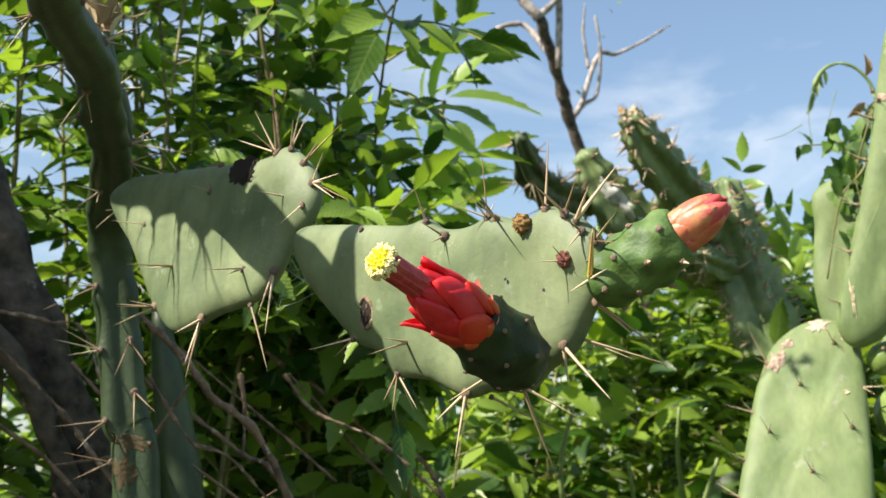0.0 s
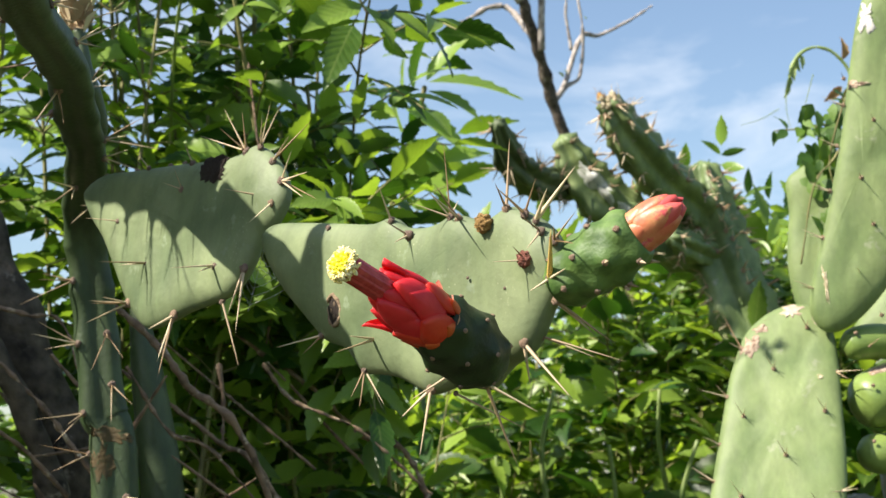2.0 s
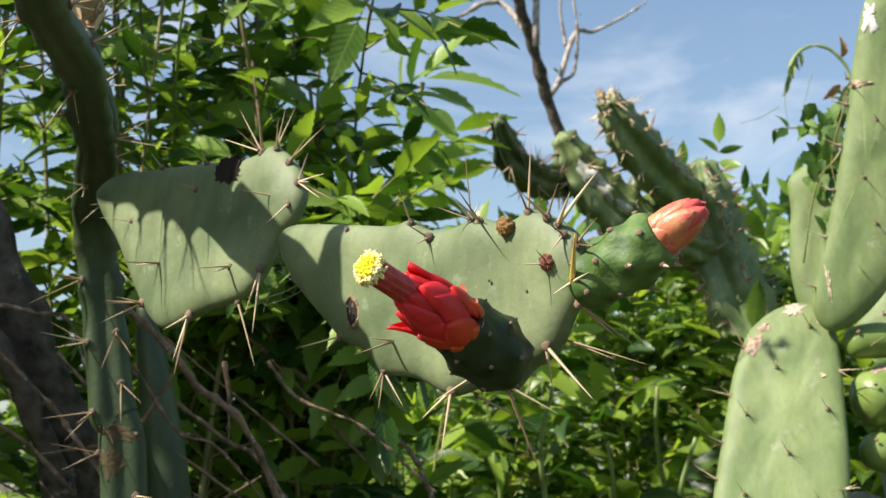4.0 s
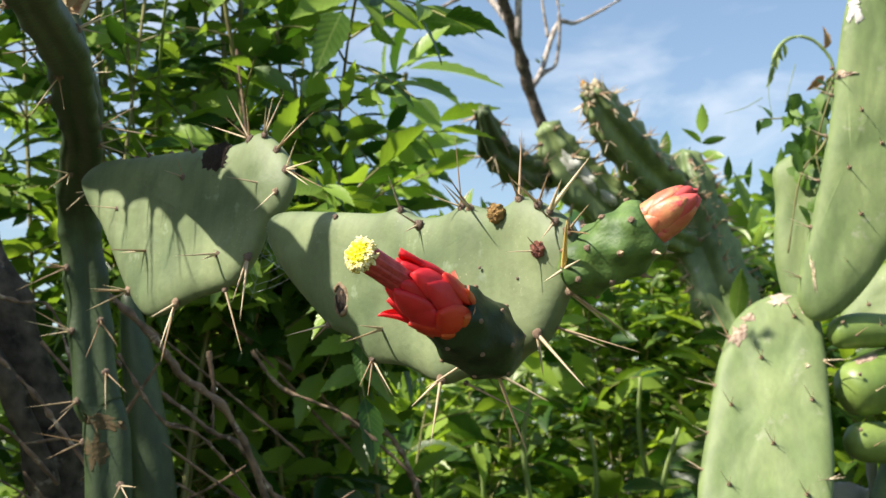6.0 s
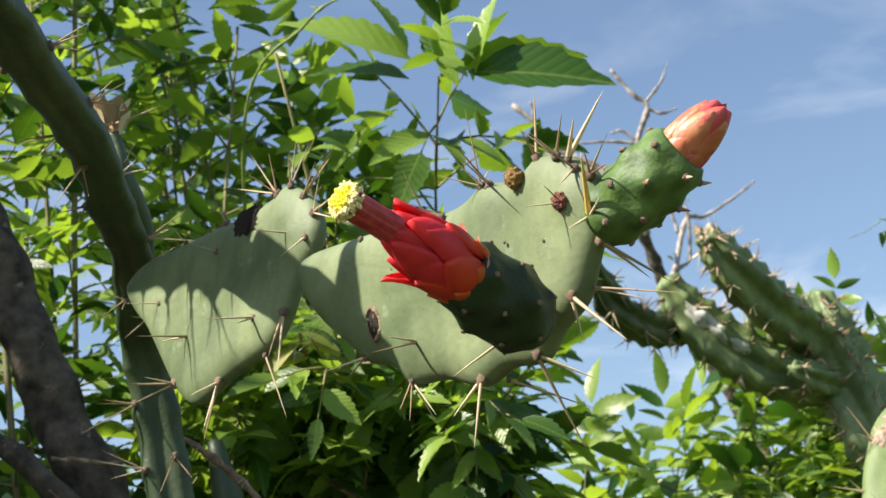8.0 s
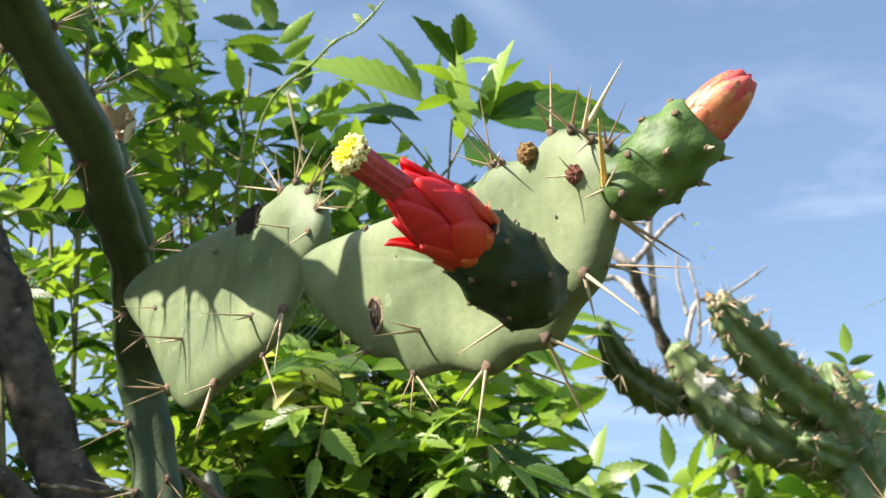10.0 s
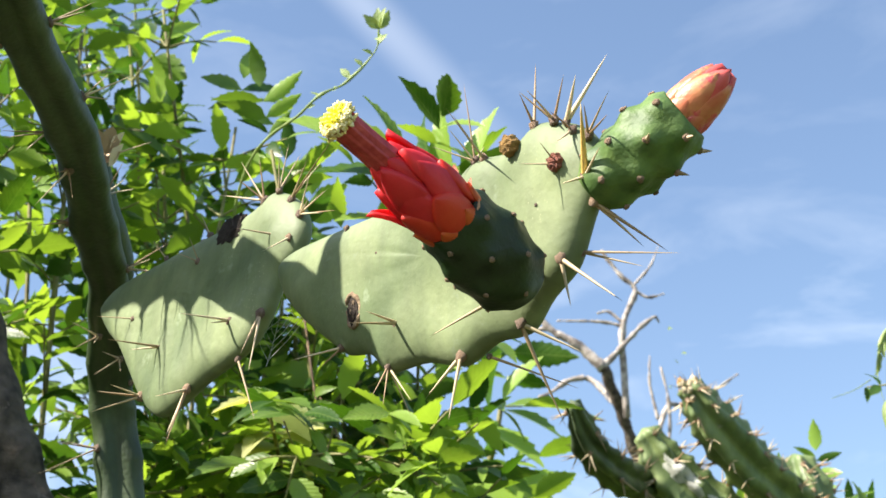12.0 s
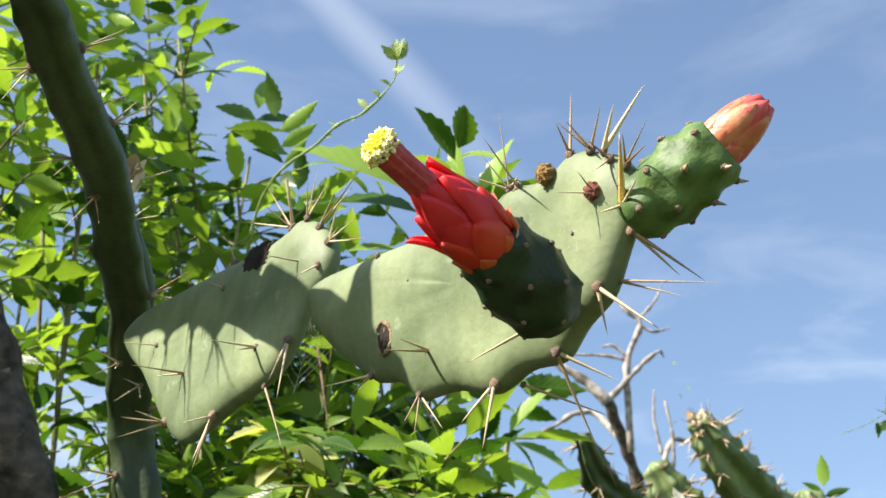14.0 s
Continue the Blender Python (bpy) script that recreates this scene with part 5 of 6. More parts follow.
def ribbed_branch(pts, radii, label, seed, spines=34, ln=0.012, mat=None, tone="straw"):
    r = random.Random(seed)
    rings = 70
    bm = tube(pts, radii, rings=rings, seg=40, rough=0.0016, rough_scale=45, ribs=5, rib_depth=0.30, twist=1.2, waves=max(3, int(sum((Vector(pts[q + 1]) - Vector(pts[q])).length for q in range(len(pts) - 1)) / 0.02)), wave_depth=0.07, scallop=0.55, flat_axis=(0.3, -0.9, 0.3))
    ob = part("branch", bm, mat or SKIN_BRANCH, far_cactus, label)
    path = spline(pts, 60)
    rad = [q[0] for q in spline([(q, 0, 0) for q in radii], 60)]
    for k in range(spines):
        i = int((k + 0.5) / spines * 59)
        t = (path[min(i + 1, 59)] - path[max(i - 1, 0)]).normalized()
        a = (Vector((0.3, -0.9, 0.3)) - t * Vector((0.3, -0.9, 0.3)).dot(t)).normalized()
        b = t.cross(a)
        th = (k % 5) * 2 * math.pi / 5 - 1.2 * i / 60 / 5 + r.uniform(-.1, .1)
        d = a * math.cos(th) + b * math.sin(th)
        p = path[i] + d * rad[i] * 1.08
        areole(ob, p, d, 0.0022, True)
        for j in range(3):
            w = (d + Vector((r.uniform(-.7, .7), r.uniform(-.7, .7), r.uniform(-.7, .7)))).normalized()
            spine(ob, p, p + w * ln * r.uniform(0.7, 1.3), 0.0009, tone)
    return ob


ribbed_branch([(0.36, 1.0, -0.03), (0.355, 1.0, 0.8), (0.347, 1.0, 1.309), (0.341, 1.02, 1.375), (0.325, 1.03, 1.423), (0.312, 1.04, 1.468), (0.303, 1.04, 1.508), (0.298, 1.04, 1.541)],
              [0.045, 0.036, 0.0270, 0.0265, 0.0255, 0.0240, 0.0215, 0.0130], "thick angular main limb", 1, 150)
ribbed_branch([(0.316, 1.045, 1.482), (0.290, 1.03, 1.505), (0.255, 1.0, 1.527), (0.225, 0.97, 1.553), (0.206, 0.953, 1.577)], [0.014, 0.0180, 0.0185, 0.0170, 0.0100], "angular limb with a dry tip", 2, 46)
pale_limb = ribbed_branch([(0.318, 1.043, 1.462), (0.275, 1.035, 1.472), (0.235, 1.02, 1.490), (0.198, 1.01, 1.520), (0.175, 1.0, 1.556)], [0.015, 0.0195, 0.0205, 0.0190, 0.0110], "angular limb with a painted whitish sheen", 3, 36)
ribbed_branch([(0.197, 1.048, 1.524), (0.177, 1.025, 1.522), (0.150, 0.975, 1.517), (0.126, 0.92, 1.522), (0.111, 0.886, 1.545)], [0.008, 0.0115, 0.0135, 0.0120, 0.0060], "short angular limb with its shade painted in", 4, 24, 0.014, SKIN_BRANCH_SHADED, "dark")
ribbed_branch([(0.300, 1.03, 1.462), (0.280, 1.01, 1.468), (0.262, 0.995, 1.474)], [0.010, 0.0115, 0.006], "stubby young limb", 6, 6)
for k in range(46):
    a = Vector((rng.uniform(-1, 1), rng.uniform(-1, 1), rng.uniform(-0.5, 1))).normalized()
    q = Vector((0.2055, 0.954, 1.5765)) + a * 0.0082 - Vector((-0.006, 0, 0.006)) * (k % 3) * 0.6
    s = rng.uniform(0.0011, 0.0026)
    part("dry_crust", lump(0.8, 2.0, k, 2), ORANGE if k % 9 == 0 else CREAM, far_cactus, "dry cream crust on the tip", Matrix.Translation(q) @ Matrix.Diagonal((s, s, s * 1.3, 1)))
    if k % 2:
        spine(far_cactus, q, q + (a + Vector((-0.4, 0, 0.5))).normalized() * rng.uniform(0.008, 0.018), 0.0005)
# the limb's sheen, painted as two thin whitish patches
for p, size, turn, seed in [((0.200, 0.99, 1.519), (0.0065, 0.020), 0.75, 55), ((0.226, 1.0, 1.497), (0.004, 0.010), 0.75, 57)]:
    patch(pale_limb, pale_limb, p, (-0.15, -1.0, -0.1), size, LIMB_SHEEN, "pale_scar", "whitish patch that paints a sheen along the limb", seed, turn, 0.0004, 0.5)

# ---- bare tree ----
bare = thing("bare_tree", (0.52, 2.40, 0), "leafless grey tree with thin crooked silvery branches", "tree")
part("trunk", tube([(0.52, 2.40, -0.03), (0.51, 2.38, 1.0), (0.465, 2.34, 1.50), (0.405, 2.32, 1.71), (0.335, 2.30, 1.86), (0.300, 2.25, 1.955), (0.265, 2.20, 2.036)], [0.026, 0.020, 0.0135, 0.0115, 0.0100, 0.0092, 0.0076],
                   rings=90, seg=14, rough=0.0045, rough_scale=50), BARK, bare, "dark weathered leaning trunk")
for pts, r0, r1 in [([(0.265, 2.20, 2.036), (0.235, 2.2, 2.068), (0.205, 2.2, 2.091), (0.187, 2.2, 2.103), (0.151, 2.2, 2.152), (0.112, 2.2, 2.195)], 0.0095, 0.0032),
                    ([(0.187, 2.2, 2.103), (0.150, 2.21, 2.118), (0.142, 2.21, 2.20)], 0.0035, 0.0016),
                    ([(0.265, 2.20, 2.036), (0.296, 2.20, 2.069), (0.332, 2.20, 2.105)], 0.0060, 0.0040),
                    ([(0.297, 2.22, 1.96), (0.300, 2.2, 2.097), (0.325, 2.20, 2.164), (0.302, 2.2, 2.193), (0.276, 2.2, 2.236)], 0.0055, 0.0030),
                    ([(0.325, 2.20, 2.164), (0.345, 2.2, 2.152), (0.371, 2.2, 2.157)], 0.0035, 0.0018), ([(0.32, 2.2, 2.17), (0.352, 2.2, 2.205), (0.368, 2.2, 2.24)], 0.003, 0.0012),
                    ([(0.332, 2.2, 2.105), (0.352, 2.2, 2.118), (0.36, 2.21, 2.112)], 0.0035, 0.002),
                    ([(0.300, 2.2, 2.105), (0.262, 2.2, 2.114), (0.198, 2.2, 2.118)], 0.0035, 0.0018), ([(0.30, 2.2, 2.112), (0.28, 2.2, 2.13), (0.262, 2.2, 2.128)], 0.003, 0.002),
                    ([(0.290, 2.25, 1.985), (0.256, 2.3, 2.050), (0.222, 2.3, 2.053), (0.190, 2.3, 2.035), (0.167, 2.3, 2.025)], 0.0055, 0.003),
                    ([(0.318, 2.285, 1.890), (0.345, 2.32, 1.925), (0.380, 2.36, 2.02), (0.416, 2.4, 2.034), (0.467, 2.4, 2.059), (0.512, 2.41, 2.09)], 0.005, 0.0022),
                    ([(0.36, 2.33, 1.99), (0.352, 2.33, 2.05), (0.356, 2.33, 2.10)], 0.003, 0.0012), ([(0.320, 2.29, 1.885), (0.350, 2.325, 1.925), (0.375, 2.34, 1.95), (0.38, 2.33, 2.02), (0.372, 2.33, 2.08)], 0.004, 0.0016)]:
    part("branch", tube(pts, [r0, (r0 + r1) / 2, r1], rings=26, seg=8, rough=r0 * 0.5, rough_scale=70), GREYWOOD, bare, "weathered grey twig")
small_leaf = mesh_from("leaf", *leaflet(4, 0.30, 0.03, 0.05), SHOOT)
for p in [(0.42, 2.35, 2.11), (0.405, 2.35, 2.09), (0.335, 2.3, 1.945), (0.35, 2.3, 1.94), (0.40, 2.36, 2.16), (0.385, 2.34, 2.05)]:
    part("leaf", small_leaf, None, bare, "tiny yellow-green leaf", leaf_pose(p, Vector(p) + Vector((rng.uniform(-.01, .01), -0.006, rng.uniform(-.016, .01))), (0.3, -0.6, 0.6)))

# ---- trunk of a tree and dead wood ----
tree = thing("tree_trunk", (-0.10, 0.56, 0), "rough grey-brown tree trunk leaning over", "tree")
part("trunk", tube([(-0.10, 0.56, -0.03), (-0.09, 0.56, 0.7), (-0.125, 0.53, 1.20), (-0.163, 0.50, 1.347), (-0.180, 0.50, 1.390), (-0.195, 0.50, 1.43), (-0.208, 0.50, 1.470), (-0.235, 0.50, 1.56), (-0.26, 0.50, 1.8)],
                   [0.03, 0.025, 0.017, 0.0145, 0.014, 0.0135, 0.013, 0.0125, 0.011], rings=110, seg=26, rough=0.004, rough_scale=45), BARK, tree)
part("branch", tube([(-0.112, 0.535, 1.17), (-0.135, 0.50, 1.245), (-0.155, 0.48, 1.31), (-0.185, 0.47, 1.36), (-0.24, 0.47, 1.40)], [0.009, 0.0075, 0.006, 0.005, 0.004], rings=50, seg=16, rough=0.003, rough_scale=50), BARK, tree)

dead = thing("dead_shrub", (0.12, 0.56, 0), "tangle of dry broken brown twigs", "shrub")
for pts, r0, r1 in [([(0.12, 0.56, -0.02), (0.06, 0.50, 0.9), (-0.03, 0.44, 1.255), (-0.073, 0.43, 1.322), (-0.089, 0.43, 1.342), (-0.105, 0.43, 1.357), (-0.118, 0.44, 1.362)], 0.0026, 0.0026),
                    ([(0.12, 0.56, -0.02), (0.10, 0.60, 1.0), (0.045, 0.60, 1.265), (0.005, 0.60, 1.305), (-0.022, 0.60, 1.331), (-0.047, 0.60, 1.348), (-0.070, 0.60, 1.366)], 0.0026, 0.0019),
                    ([(0.12, 0.56, -0.02), (0.05, 0.52, 1.1), (-0.035, 0.50, 1.270), (-0.062, 0.50, 1.296), (-0.084, 0.50, 1.313), (-0.112, 0.50, 1.333)], 0.0024, 0.0017),
                    ([(0.10, 0.55, 0.1), (0.0, 0.45, 1.1), (-0.100, 0.42, 1.262), (-0.124, 0.42, 1.296), (-0.138, 0.42, 1.314), (-0.165, 0.42, 1.341)], 0.0021, 0.0014),
                    ([(-0.062, 0.5, 1.296), (-0.0615, 0.50, 1.318), (-0.064, 0.50, 1.336)], 0.0008, 0.0022),
                    ([(0.045, 0.56, 1.27), (0.008, 0.55, 1.303), (-0.010, 0.55, 1.312), (-0.030, 0.55, 1.321), (-0.045, 0.555, 1.34)], 0.0011, 0.0016),
                    ([(-0.11, 0.425, 1.28), (-0.131, 0.45, 1.348), (-0.149, 0.45, 1.356), (-0.172, 0.45, 1.361)], 0.0011, 0.0015),
                    ([(-0.062, 0.5, 1.29), (-0.080, 0.50, 1.300), (-0.11, 0.48, 1.296), (-0.15, 0.47, 1.29)], 0.0008, 0.0011),
                    ([(-0.02, 0.46, 1.24), (-0.06, 0.44, 1.29), (-0.080, 0.43, 1.30), (-0.10, 0.43, 1.33)], 0.0011, 0.0013),
                    ([(0.02, 0.60, 1.28), (0.0, 0.62, 1.34), (-0.02, 0.63, 1.40), (-0.05, 0.63, 1.47)], 0.0008, 0.0009),
                    ([(-0.047, 0.6, 1.348), (-0.04, 0.60, 1.40), (-0.05, 0.60, 1.46), (-0.058, 0.61, 1.52)], 0.0006, 0.0008)]:
    part("twig", tube(pts, [r0 * 0.66, (r0 + r1) * 0.33, r1 * 0.62], rings=160, seg=10, rough=max(0.0009, r0 * 0.55), rough_scale=210), DEADWOOD, dead)
R4 = random.Random(23)
for k in range(26):     # finer broken twigs lying across each other
    q = Vector((R4.uniform(-0.17, 0.0), R4.uniform(0.43, 0.60), R4.uniform(1.19, 1.325)))
    d = Vector((R4.choice((-1, -1, 1)) * R4.uniform(0.5, 1.0), R4.uniform(-0.4, 0.4), R4.uniform(0.3, 0.9))).normalized() * R4.uniform(0.03, 0.075)
    rad = R4.uniform(0.0005, 0.0011)
    part("twig", tube([q - d, q - d * 0.3 + Vector((0, 0, R4.uniform(-.004, .004))), q + d * 0.4, q + d], [rad, rad, rad * 0.6], rings=36, seg=7, rough=0.0006, rough_scale=230), DEADWOOD, dead)

# ---- leafy shrubs ----
R3 = random.Random(11)


def tall_stem(x, y, ztop, lean=0.12, thick=1.0):
    bx, by = x + R3.uniform(-lean, lean), y + R3.uniform(-0.1, 0.25)
    return ([(bx, by, -0.02), (bx + (x - bx) * 0.3, by, ztop * 0.5), (x + (bx - x) * 0.3, y + (by - y) * 0.4, ztop * 0.85), (x, y, ztop)], R3.uniform(0.0016, 0.0030) * thick)


stems = []
for i in range(34):
    x = R3.uniform(-0.32, 0.015)
    y = R3.uniform(0.60, 0.84)
    if x < -0.14 and R3.random() < 0.40:
        continue
    k = (y + 0.3) / 1.05
    top = (1.98 if x < -0.17 else 1.80 - 1.5 * (x + 0.17)) + R3.uniform(-0.22, 0.0)
    stems.append(tall_stem(x * k, y, 1.25 + (top - 1.25) * k))
for i in range(18):
    stems.append(tall_stem(R3.uniform(-0.12, -0.005), R3.uniform(0.64, 0.86), R3.uniform(1.46, 1.57), 0.05))
shrub("leafy_shrub", (-0.15, 0.85, 0), "tall leafy shrub with serrated bright green leaflets", stems, LEAF, 5, 0.0265, (1, 3), 0.028, 0.66, 295)

# the long-leaved shoot
S1 = [([(0.05, 1.28, -0.02), (0.04, 1.27, 0.9), (0.045, 1.25, 1.5), (0.070, 1.22, 1.655)], 0.006), ([(0.02, 1.25, -0.02), (0.0, 1.25, 0.9), (0.02, 1.22, 1.4), (0.045, 1.2, 1.58)], 0.006)]
HERO = [leaf_pose((0.075, 1.255, 1.668), (0.172, 1.268, 1.662), (0, -0.5, 0.9), 1.0), leaf_pose((0.071, 1.21, 1.658), (0.108, 1.20, 1.700), (-0.6, -0.6, 0.4), 1.15),
        leaf_pose((0.071, 1.20, 1.646), (0.124, 1.19, 1.615), (0.3, -0.5, 0.8), 1.1), leaf_pose((0.05, 1.20, 1.63), (0.105, 1.16, 1.585), (0.3, -0.6, 0.7), 1.1),
        leaf_pose((0.05, 1.20, 1.60), (0.10, 1.17, 1.55), (0.1, -0.7, 0.7), 1.1), leaf_pose((0.03, 1.2, 1.58), (0.09, 1.15, 1.53), (0.1, -0.4, 0.9), 1.2)]
shrub("leafy_shrub", (0.05, 1.28, 0), "shrub with long smooth green leaves", S1, LEAF, 8, 0.055, (1, 2), 0.06, 0.86, 60, HERO)

# the overhanging shoot, close
S2 = [([(0.02, 1.10, -0.02), (0.015, 1.06, 0.9), (0.0, 0.88, 1.40), (0.004, 0.70, 1.515), (0.0175, 0.585, 1.580)], 0.0015)]
C0 = Vector((0.008, 0.350, 1.485))
HERO2 = [leaf_pose(C0 + Vector((0.012, 0, 0.0)), (0.080, 0.345, 1.472), (0, -0.9, 0.5), 1.1), leaf_pose(C0 + Vector((0.006, 0, 0.003)), (0.070, 0.36, 1.494), (0, 0.4, 0.9), 0.9),
         leaf_pose(C0 + Vector((0.008, 0, -0.006)), (0.010, 0.345, 1.521), (-0.8, -0.6, 0.1), 0.95), leaf_pose(C0 + Vector((0.014, 0, -0.004)), (0.034, 0.35, 1.521), (-0.7, -0.6, 0.1), 0.9),
         leaf_pose(C0 + Vector((0.0, 0, 0.006)), (0.003, 0.36, 1.523), (-0.9, -0.4, 0.1), 0.8), leaf_pose(C0 + Vector((-0.012, 0, 0.010)), (-0.018, 0.35, 1.529), (0.8, -0.6, 0.1), 0.7),
         leaf_pose(C0 + Vector((-0.010, 0, 0.008)), (-0.052, 0.34, 1.521), (0.1, -0.8, 0.6), 1.1), leaf_pose(C0 + Vector((-0.012, 0, 0.0)), (-0.048, 0.36, 1.500), (0.1, -0.7, 0.8), 1.0),
         leaf_pose(C0 + Vector((-0.02, 0.02, -0.008)), (-0.034, 0.36, 1.474), (0, -0.6, 0.8), 1.3)]
HUB = Vector((0.0175, 0.585, 1.580))
HERO2 = [Matrix.Translation(HUB) @ Matrix.Scale(1.36, 4) @ Matrix.Translation(-C0) @ m for m in HERO2]
shrub("leafy_shrub", (0.02, 1.10, 0), "slender shoot with a fan of serrated green leaflets", S2, LEAF, 9, 0.036, (1, 3), 0.030, 0.90, 60, HERO2)

# young growth close behind the pads
stems = []
for i in range(24):
    x, y, z = R3.uniform(-0.14, 0.03), R3.uniform(0.50, 0.66), R3.uniform(1.36, 1.43)
    stems.append(([(x + 0.05, 1.12, -0.02), (x + 0.04, 1.08, 0.9), (x + 0.02, 0.90, z - 0.07), (x, y, z)], 0.0010))
shrub("leafy_shrub", (0.0, 1.12, 0), "young sunlit shrub growth with serrated green leaflets", stems, LEAF, 29, 0.026, (1, 3), 0.020, 0.93, 200)

# a shoot with yellowing leaves behind the pads
pale_shoot = thing("leafy_shoot", (-0.02, 1.05, 0), "thin shoot with pale yellowing leaves behind the pads", "shrub")
PALE_STEM = [(-0.02, 1.05, -0.02), (-0.03, 1.0, 0.9), (-0.050, 0.80, 1.33), (-0.064, 0.600, 1.405), (-0.070, 0.550, 1.440)]
part("stem", tube(PALE_STEM, [0.0022, 0.0014, 0.0008], rings=40, seg=7, rough=0.0004, rough_scale=120), TWIG, pale_shoot)
pale_leaf = [mesh_from("leaf", *leaflet(t_, w_, f_, d_), LEAF_PALE) for t_, w_, f_, d_ in ((5, 0.26, 0.06, 0.15), (6, 0.22, 0.09, 0.25))]
for k, q in enumerate(spline(PALE_STEM[3:], 8)):
    for sgn in (-1, 1):
        d = Vector((sgn * R3.uniform(0.5, 1.0), R3.uniform(-0.8, 0.2), R3.uniform(-0.5, 0.5))).normalized() * R3.uniform(0.020, 0.034)
        part("leaf", pale_leaf[(k + (sgn > 0)) % 2], None, pale_shoot, "", leaf_pose(q, q + d, (R3.uniform(-0.6, 0.2), -0.5, 0.7), R3.uniform(0.9, 1.3)))

# the low bush behind the cacti
stems = []
for i in range(130):
    x = R3.uniform(-0.30, 0.80)
    y = R3.uniform(0.98, 1.7)
    k = (y + 0.3) / 1.5
    top = 1.46 + 0.05 * min(1, max(0, (x - 0.05) / 0.35)) if x > 0.08 else 1.36
    stems.append(tall_stem(x * k, y, 1.27 + (top - 1.27) * k + R3.uniform(-0.20, 0.0), 0.15, 0.6))
low_bush = shrub("leafy_bush", (0.25, 1.35, 0), "dense sunlit bush with fresh green leaves", stems, LEAF_DEEP, 6, 0.041, (1, 3), 0.034, 0.70, 290)
budlet = [shared("budlet", lump(0.3, 1.2, 5 + q, 2), BUDLET) for q in range(2)]
for pts, rad in stems[::2]:
    tip = Vector(pts[-1])
    for k in range(3):
        q = tip + Vector((R3.uniform(-.03, .03), R3.uniform(-.04, 0.01), R3.uniform(-.10, .0)))
        z = R3.uniform(0.0018, 0.0036)
        part("budlet", budlet[k % 2], None, low_bush, "", Matrix.Translation(q) @ Matrix.Diagonal((z, z, z * 1.4, 1)))
for k in range(11):
    x, y, z = R3.uniform(0.02, 0.42), R3.uniform(0.96, 1.2), R3.uniform(1.14, 1.36)
    q = Vector((x, y, z))
    part("stalk", tube([q + Vector((R3.uniform(-.02, .02), 0.03, -0.12)), q + Vector((0, 0.01, -0.05)), q + Vector((R3.uniform(-.015, .015), -0.005, 0.0))], [0.0026, 0.0022, 0.0016], rings=10, seg=7), SHOOT, low_bush, "fresh pale green stalk")
stems = []
for i in range(90):
    x, y = R3.uniform(-1.1, 1.3), R3.uniform(1.9, 2.9)
    stems.append(tall_stem(x, y, 1.39 + 0.10 * (y - 1.9) + R3.uniform(-0.15, 0.05), 0.2))
shrub("leafy_bush", (0.1, 2.4, 0), "dense dark bush further back", stems, LEAF_DEEP, 16, 0.050, (2, 3), 0.055, 0.6, 0)

# fine-leaved sprigs along the skyline
stems = []
for i in range(26):
    x, y = R3.uniform(0.27, 0.55), R3.uniform(1.15, 1.4)
    stems.append(tall_stem(x, y, 1.585 + 0.05 * (0.33 - x) + R3.uniform(-0.11, -0.02), 0.04, 0.6))
shrub("leafy_shrub", (0.4, 1.3, 0), "fine-leaved upright green shrub", stems, LEAF, 41, 0.026, (1, 3), 0.022, 0.86, 60)

# unseen shrub added on the sunny side to shade the cactus foot and undergrowth
stems = []
for i in range(34):
    x, y = R3.uniform(-0.85, -0.52), R3.uniform(0.12, 0.34)
    stems.append(tall_stem(x, y, (1.02 if y < 0.27 else 1.30) + 1.1 * (-0.105 - x) + R3.uniform(-0.12, 0.0), 0.03))
for i in range(30):
    x, y = R3.uniform(-0.78, -0.52), R3.uniform(0.38, 0.64)
    stems.append(tall_stem(x, y, 1.13 + 1.1 * (-0.05 - x) + R3.uniform(-0.12, 0.0), 0.06))
R9 = random.Random(91)
for i in range(30):
    x, y = R9.uniform(-0.85, -0.56), R9.uniform(0.50, 0.95)
    stems.append(tall_stem(x, y, 1.15 + 1.1 * (-0.02 - x) + R9.uniform(-0.12, 0.0), 0.06))
for i in range(14):
    x, y = R9.uniform(-0.80, -0.50), R9.uniform(-0.14, 0.12)
    stems.append(tall_stem(x, y, 1.07 + 1.1 * (-0.105 - x) + R9.uniform(-0.10, 0.0), 0.03))
shrub("leafy_shrub", (-0.9, 0.5, 0), "unseen leafy shrub added to shade the cactus foot", stems, LEAF, 26, 0.050, (2, 3), 0.05, 0.45, 0)

# unseen bushes added behind and beside the viewer to cut the sky's fill light
stems = []
for i in range(60):
    x, y = R3.uniform(-2.2, 2.2), R3.uniform(-2.6, -1.3)
    stems.append(tall_stem(x, y, R3.uniform(0.8, 1.25), 0.15))
shrub("leafy_bush", (0, -1.9, 0), "unseen bush added behind the viewer to cut sky light", stems, LEAF_DEEP, 36, 0.085, (2, 3), 0.11, 0.12, 0)
stems = []
for i in range(30):
    x, y = R3.uniform(0.9, 2.0), R3.uniform(-1.2, 1.2)
    stems.append(tall_stem(x, y, R3.uniform(1.2, 1.7), 0.15))
shrub("leafy_bush", (1.4, 0, 0), "unseen bush added at the side to cut sky light", stems, LEAF_DEEP, 37, 0.07, (2, 3), 0.09, 0.2, 0)

